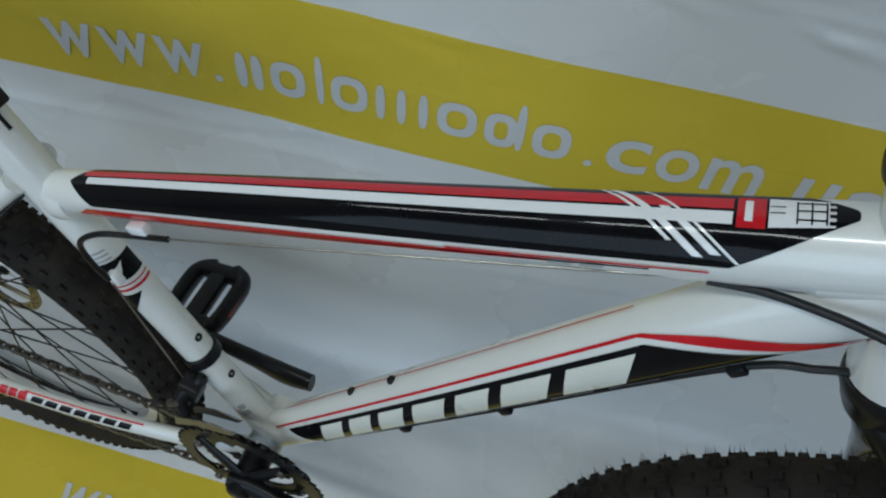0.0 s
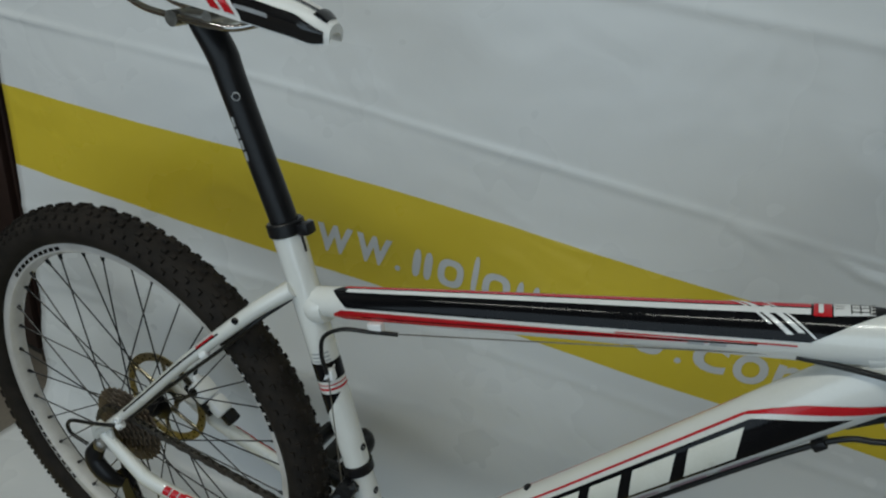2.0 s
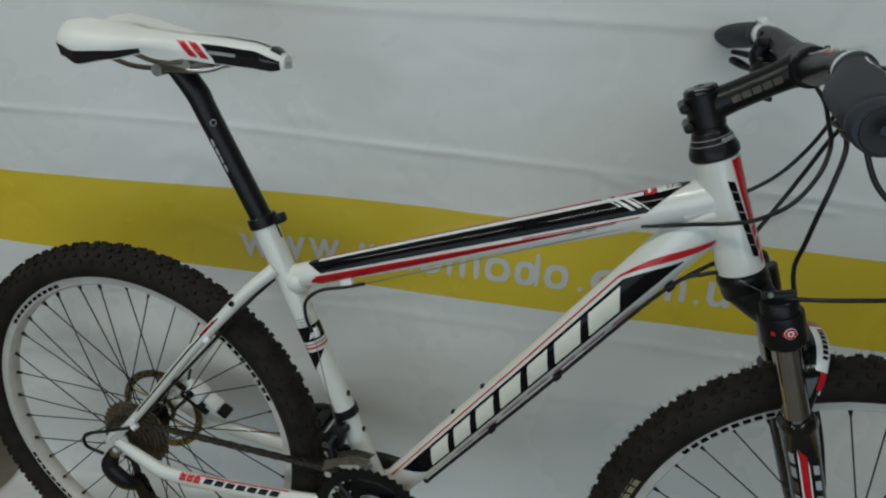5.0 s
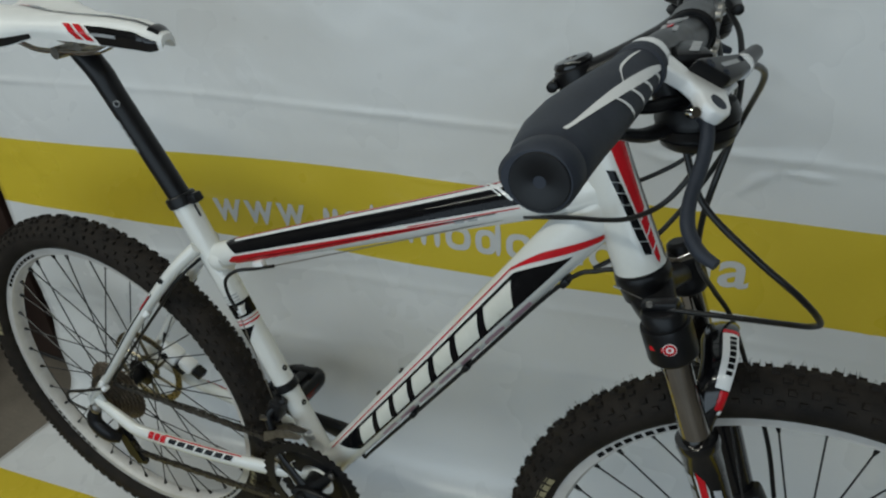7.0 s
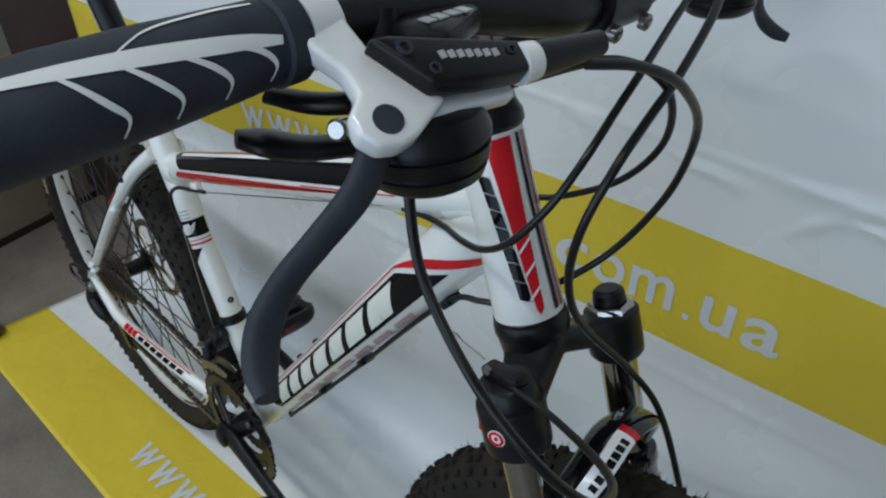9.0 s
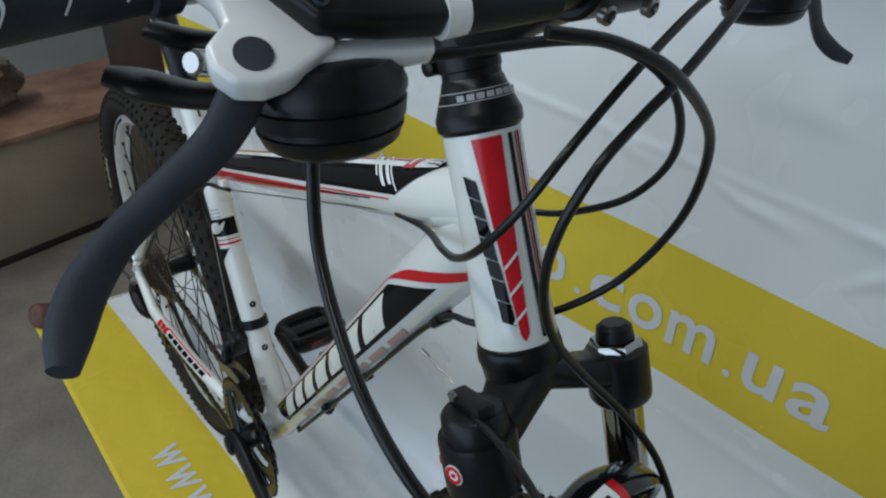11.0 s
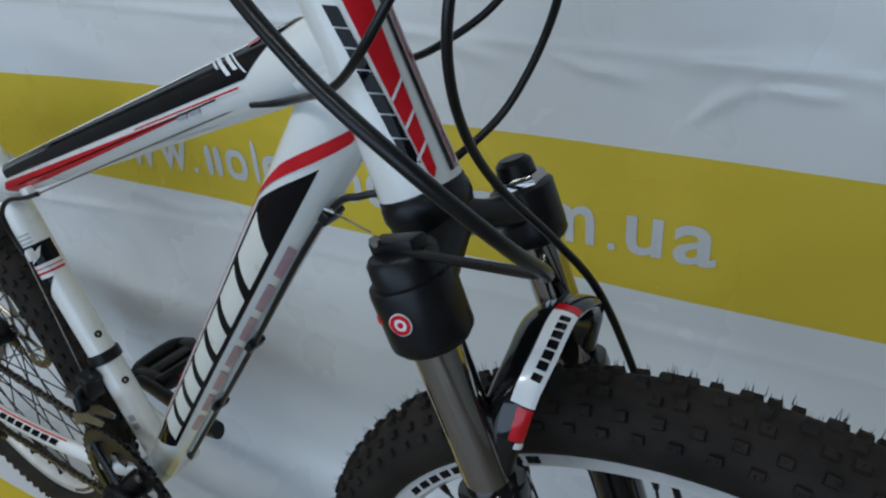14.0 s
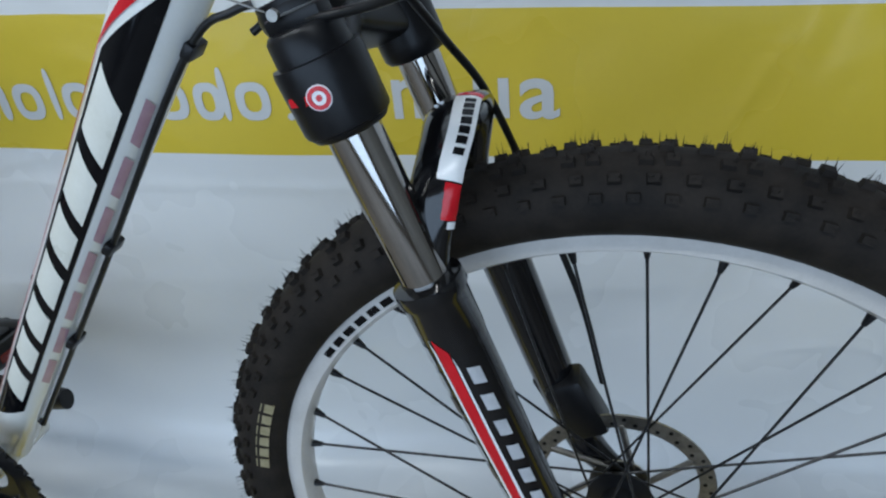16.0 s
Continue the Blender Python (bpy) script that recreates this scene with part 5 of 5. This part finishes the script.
    # shifter pod under the bar
    pod = part("shifter", join(tube([(*bar_point(side * 0.160), 0.014, 0.008), (*P(0.492, 0.158, 0.994), 0.010, 0.010), (*P(0.500, 0.156, 0.984), 0.016, 0.014)], 0.012, 16, 4),
                               lathe(P(0.512, 0.157, 0.990), V(0.10, 0.02, -1), [(0, 0.018), (0.002, 0.024), (0.010, 0.0275), (0.0125, 0.0275), (0.0130, 0.0255), (0.0150, 0.0255), (0.0155, 0.0270), (0.021, 0.0262), (0.0215, 0.0245), (0.0235, 0.0245), (0.024, 0.0255), (0.029, 0.0235), (0.032, 0.019), (0.0335, 0.010)], 40)), BLACK, bike, "black gear shifter pod with thumb paddles")
    part("paddle", tube([(*P(0.496, 0.172, 0.973), 0.008, 0.004), (*P(0.486, 0.192, 0.974), 0.009, 0.004), (*P(0.477, 0.206, 0.978), 0.011, 0.004), (*P(0.472, 0.215, 0.981), 0.006, 0.003)], 0.008, 14, 6, up=V(0, 0, 1)), BLACK, pod)
    part("paddle", tube([(*P(0.500, 0.166, 0.990), 0.006, 0.004), (*P(0.485, 0.185, 0.990), 0.007, 0.004), (*P(0.468, 0.196, 0.992), 0.006, 0.003)], 0.006, 12, 6, up=V(0, 0, 1)), BLACK, pod)
    part("gear_window", box(frame_at(P(0.500, 0.135, 1.012), V(0.4, side * 1, 0), V(0, 0, 1)), 0.040, 0.026, 0.012, 0.004), BLACK, pod)
    for k in range(4):
        part("name_block", box(frame_at(P(0.506, 0.147 - 0.007 * k, 1.0185), V(0, side, 0), V(0, 0, 1)), 0.005, 0.006, 0.0006), GREY, pod)


lever(-1)
lever(1)


def cable(name, pts, r=0.0025, label=""):
    return part(name, tube(pts, r, 10, 10), HOSE, bike, label)


# gear cable along the top tube, looping round the head to the far shifter
cable("gear_cable", [(0.350, -0.017, 0.810), (0.377, -0.017, 0.814), (0.407, -0.027, 0.823), (0.437, -0.042, 0.833), (0.465, -0.053, 0.845), (0.493, -0.061, 0.868), (0.513, -0.054, 0.898), (0.522, -0.038, 0.926), (0.521, -0.010, 0.947), (0.518, 0.021, 0.965), (0.506, 0.073, 0.981), (0.487, 0.134, 0.985)])
# far side gear cable
cable("gear_cable", [(0.377, 0.030, 0.805), (0.420, 0.042, 0.825), (0.454, 0.048, 0.838), (0.496, 0.055, 0.866), (0.524, 0.049, 0.907), (0.534, 0.019, 0.952), (0.524, -0.025, 0.978), (0.512, -0.093, 0.981), (0.506, -0.130, 0.980)])
# rear brake hose: near lever to the far side of the down tube
cable("brake_hose", [(0.415, 0.030, 0.734), (0.439, 0.036, 0.750), (0.466, 0.039, 0.768), (0.494, 0.066, 0.800), (0.524, 0.071, 0.859), (0.544, 0.047, 0.921), (0.554, -0.006, 0.966), (0.548, -0.042, 0.985), (0.538, -0.074, 0.992)], 0.0028)
# front brake hose: far lever, round the head, down to the far leg
cable("brake_hose", [(0.510, 0.115, 0.996), (0.526, 0.075, 0.983), (0.535, 0.026, 0.959), (0.537, -0.003, 0.944), (0.538, -0.032, 0.925), (0.531, -0.045, 0.890), (0.525, -0.043, 0.854), (0.523, -0.029, 0.816), (0.525, -0.001, 0.776), (0.541, 0.035, 0.729), (0.562, 0.057, 0.685), (0.587, 0.070, 0.614), (0.624, 0.072, 0.513), (0.645, 0.066, 0.431)], 0.0028)
# lockout cable
cable("lockout_cable", [(0.514, -0.162, 0.962), (0.532, -0.171, 0.924), (0.569, -0.178, 0.893), (0.601, -0.174, 0.866), (0.619, -0.156, 0.838), (0.617, -0.128, 0.814), (0.599, -0.104, 0.796), (0.551, -0.080, 0.776), (0.508, -0.070, 0.766)])
# rear gear cable and its stops
wire = [(-0.025, -0.021, 0.672), (0.349, -0.017, 0.811)]
part("gear_wire", tube(wire, 0.0008, 6, smooth=False), STEEL, bike)
for p in wire:
    d = TT.d
    part("cable_stop", join(box(frame_at(V(*p) + V(0, 0.003, 0.005), d, V(0, 0, 1)), 0.018, 0.009, 0.013, 0.002)), WHITE, frame_ob)
cable("gear_cable", [(0.002, -0.021, 0.682), (-0.030, -0.022, 0.672), (-0.062, -0.026, 0.664), (-0.084, -0.028, 0.645), (-0.086, -0.027, 0.618), (-0.078, -0.026, 0.595)])
part("cable_stop", box(frame_at((-0.076, -0.021, 0.592), ST.d, V(0, -1, 0)), 0.014, 0.010, 0.009, 0.002), WHITE, frame_ob)
part("gear_wire", tube([(-0.076, -0.026, 0.59), (-0.045, -0.030, 0.44)], 0.0008, 6, smooth=False), STEEL, bike)
cable("gear_cable", [(-0.140, 0.014, 0.664), (-0.172, -0.030, 0.632), (-0.212, -0.040, 0.584), (-0.308, -0.049, 0.476), (-0.370, -0.058, 0.402)])
for p in ((-0.232, -0.051, 0.572), (-0.372, -0.070, 0.398)):
    part("cable_stop", lathe(p, V(-0.6, -0.4, -0.6), [(0, 0.004), (0.001, 0.0055), (0.010, 0.0055), (0.011, 0.004)], 12), WHITE, frame_ob)
# brake hose clipped below the down tube
cable("brake_hose", [(0.462, -0.004, 0.760), (0.430, -0.010, 0.757), (0.385, -0.010, 0.726), (0.250, -0.008, 0.553), (0.110, -0.006, 0.376), (0.090, -0.006, 0.352), (0.085, -0.002, 0.372)], 0.0026)
for k in (0.36, 0.56, 0.85):
    p = DT.at(k, -90, 0.003)
    part("hose_clip", join(box(frame_at(p - Y * 0.006, DT.d, DT.n), 0.012, 0.018, 0.008, 0.002)), BLACK, frame_ob)
# front caliper
fc = part("front_brake_caliper", join(box(frame_at((0.628, 0.056, 0.415), V(0.5, 0, -1), Y), 0.062, 0.034, 0.030, 0.006), box(frame_at((0.612, 0.060, 0.405), V(0.5, 0, -1), Y), 0.075, 0.014, 0.014, 0.003)), BLACK, bike)

# arch stickers, last as they follow its face
arch_sticker("white_label", 0.27, 0.50, -84, -14, WHITE)
arch_sticker("red_label", 0.205, 0.266, -84, -34, RED)
arch_sticker("white_label", 0.190, 0.203, -84, -52, WHITE)
arch_sticker("red_label", 0.502, 0.53, -84, -14, RED)
for k in range(7):
    arch_sticker("name_block", 0.315 + 0.024 * k, 0.333 + 0.024 * k, -62, -36, INK, 0.0018)

# the front end is turned a little to the left about the steering axis
STEERED = Matrix.Translation(HT_LOW) @ Matrix.Rotation(radians(2.5), 4, STEER) @ Matrix.Translation(-HT_LOW)
for ob in list(bike.children_recursive):
    top = ob
    while top.parent is not bike:
        top = top.parent
    if top.name.split(".")[0] in ("front_wheel", "fork", "stem", "handlebar", "grip", "brake_lever", "shifter", "front_brake_caliper") or top is front_release:
        ob.data.transform(STEERED)

# ---- things beside the banner ----
WOOD = varied("dark_stained_wood", (0.012, 0.006, 0.005), (0.030, 0.014, 0.010), 6, 0.45, bump=0.3, fine=120)
CARD = varied("brown_cardboard", (0.20, 0.155, 0.105), (0.29, 0.23, 0.16), 5, 0.8, bump=0.2, fine=200)
LAMINATE = varied("reddish_laminate", (0.15, 0.075, 0.05), (0.34, 0.19, 0.13), 11, 0.4, bump=0.2, fine=90)
STONE = varied("reddish_stone", (0.07, 0.028, 0.022), (0.15, 0.07, 0.055), 40, 0.7, bump=0.6, fine=200)

cab = thing("cabinet", (-1.35, 0.52, 0), "tall dark brown stained wooden cabinet beside the banner", "cabinet")
part("side_panel", box(pose(-1.02, 0.52, 0.98), 0.024, 0.56, 1.96, 0.002), WOOD, cab)
part("side_panel", box(pose(-1.70, 0.52, 0.98), 0.024, 0.56, 1.96, 0.002), WOOD, cab)
part("back_panel", box(pose(-1.36, 0.79, 0.98), 0.656, 0.012, 1.94, 0.001), WOOD, cab)
part("door", box(pose(-1.36, 0.235, 1.0), 0.69, 0.02, 1.90, 0.003), WOOD, cab)
part("top_panel", box(pose(-1.36, 0.52, 1.972), 0.72, 0.58, 0.024, 0.002), WOOD, cab)

crate = thing("wooden_crate", (-1.45, -0.25, 0), "low tan crate with a reddish laminate lid on the floor", "crate")
CR = pose(-1.46, -0.16, 0, 0, 0, 16)
part("front_panel", box(CR @ pose(0.205, 0, 0.16), 0.018, 1.10, 0.32, 0.002), CARD, crate)
part("back_panel", box(CR @ pose(-0.205, 0, 0.16), 0.018, 1.10, 0.32, 0.002), CARD, crate)
for k in (-1, 1):
    part("end_panel", box(CR @ pose(0, 0.541 * k, 0.16), 0.392, 0.018, 0.32, 0.002), CARD, crate)
part("lid", box(CR @ pose(0, 0, 0.329), 0.45, 1.12, 0.018, 0.003), LAMINATE, crate)
part("edge_strip", box(CR @ pose(0.2165, 0.46, 0.16, 14, 0, 0), 0.005, 0.03, 0.34, 0.001), WOOD, crate)
part("foot_strip", box(CR @ pose(0.2165, 0, 0.012), 0.005, 1.08, 0.02, 0.001), WOOD, crate)


def wrap_mesh():
    """A crumpled bundle in clear film."""
    bm = bmesh.new()
    bmesh.ops.create_icosphere(bm, subdivisions=4, radius=1)
    for v in bm.verts:
        k = 1 + 0.22 * noise.noise(v.co * 1.8) + 0.10 * noise.noise(v.co * 6) + 0.05 * noise.noise(v.co * 15)
        v.co = CR @ V(-0.03 + v.co.x * 0.15 * k, -0.16 + v.co.y * 0.26 * k, max(0.340, 0.42 + v.co.z * 0.10 * k))
    return bm


FILM = varied("grey_plastic_film", (0.15, 0.11, 0.08), (0.32, 0.26, 0.21), 18, 0.22, coat=0.4, bump=0.4, fine=60)
tagged(part("wrapped_bundle", wrap_mesh(), FILM), "bundle in crumpled shiny plastic film lying on the crate", "bundle")


def rock():
    bm = bmesh.new()
    bmesh.ops.create_icosphere(bm, subdivisions=3, radius=1)
    for v in bm.verts:
        k = 1 + 0.25 * noise.noise(v.co * 1.3) + 0.07 * noise.noise(v.co * 5)
        v.co = V(-0.885 + v.co.x * 0.036 * k, -0.215 + v.co.y * 0.030 * k, max(0.004, 0.024 + v.co.z * 0.026 * k))
    return bm


tagged(part("stone", rock(), STONE), "small reddish brown stone weighting the banner's corner", "stone")
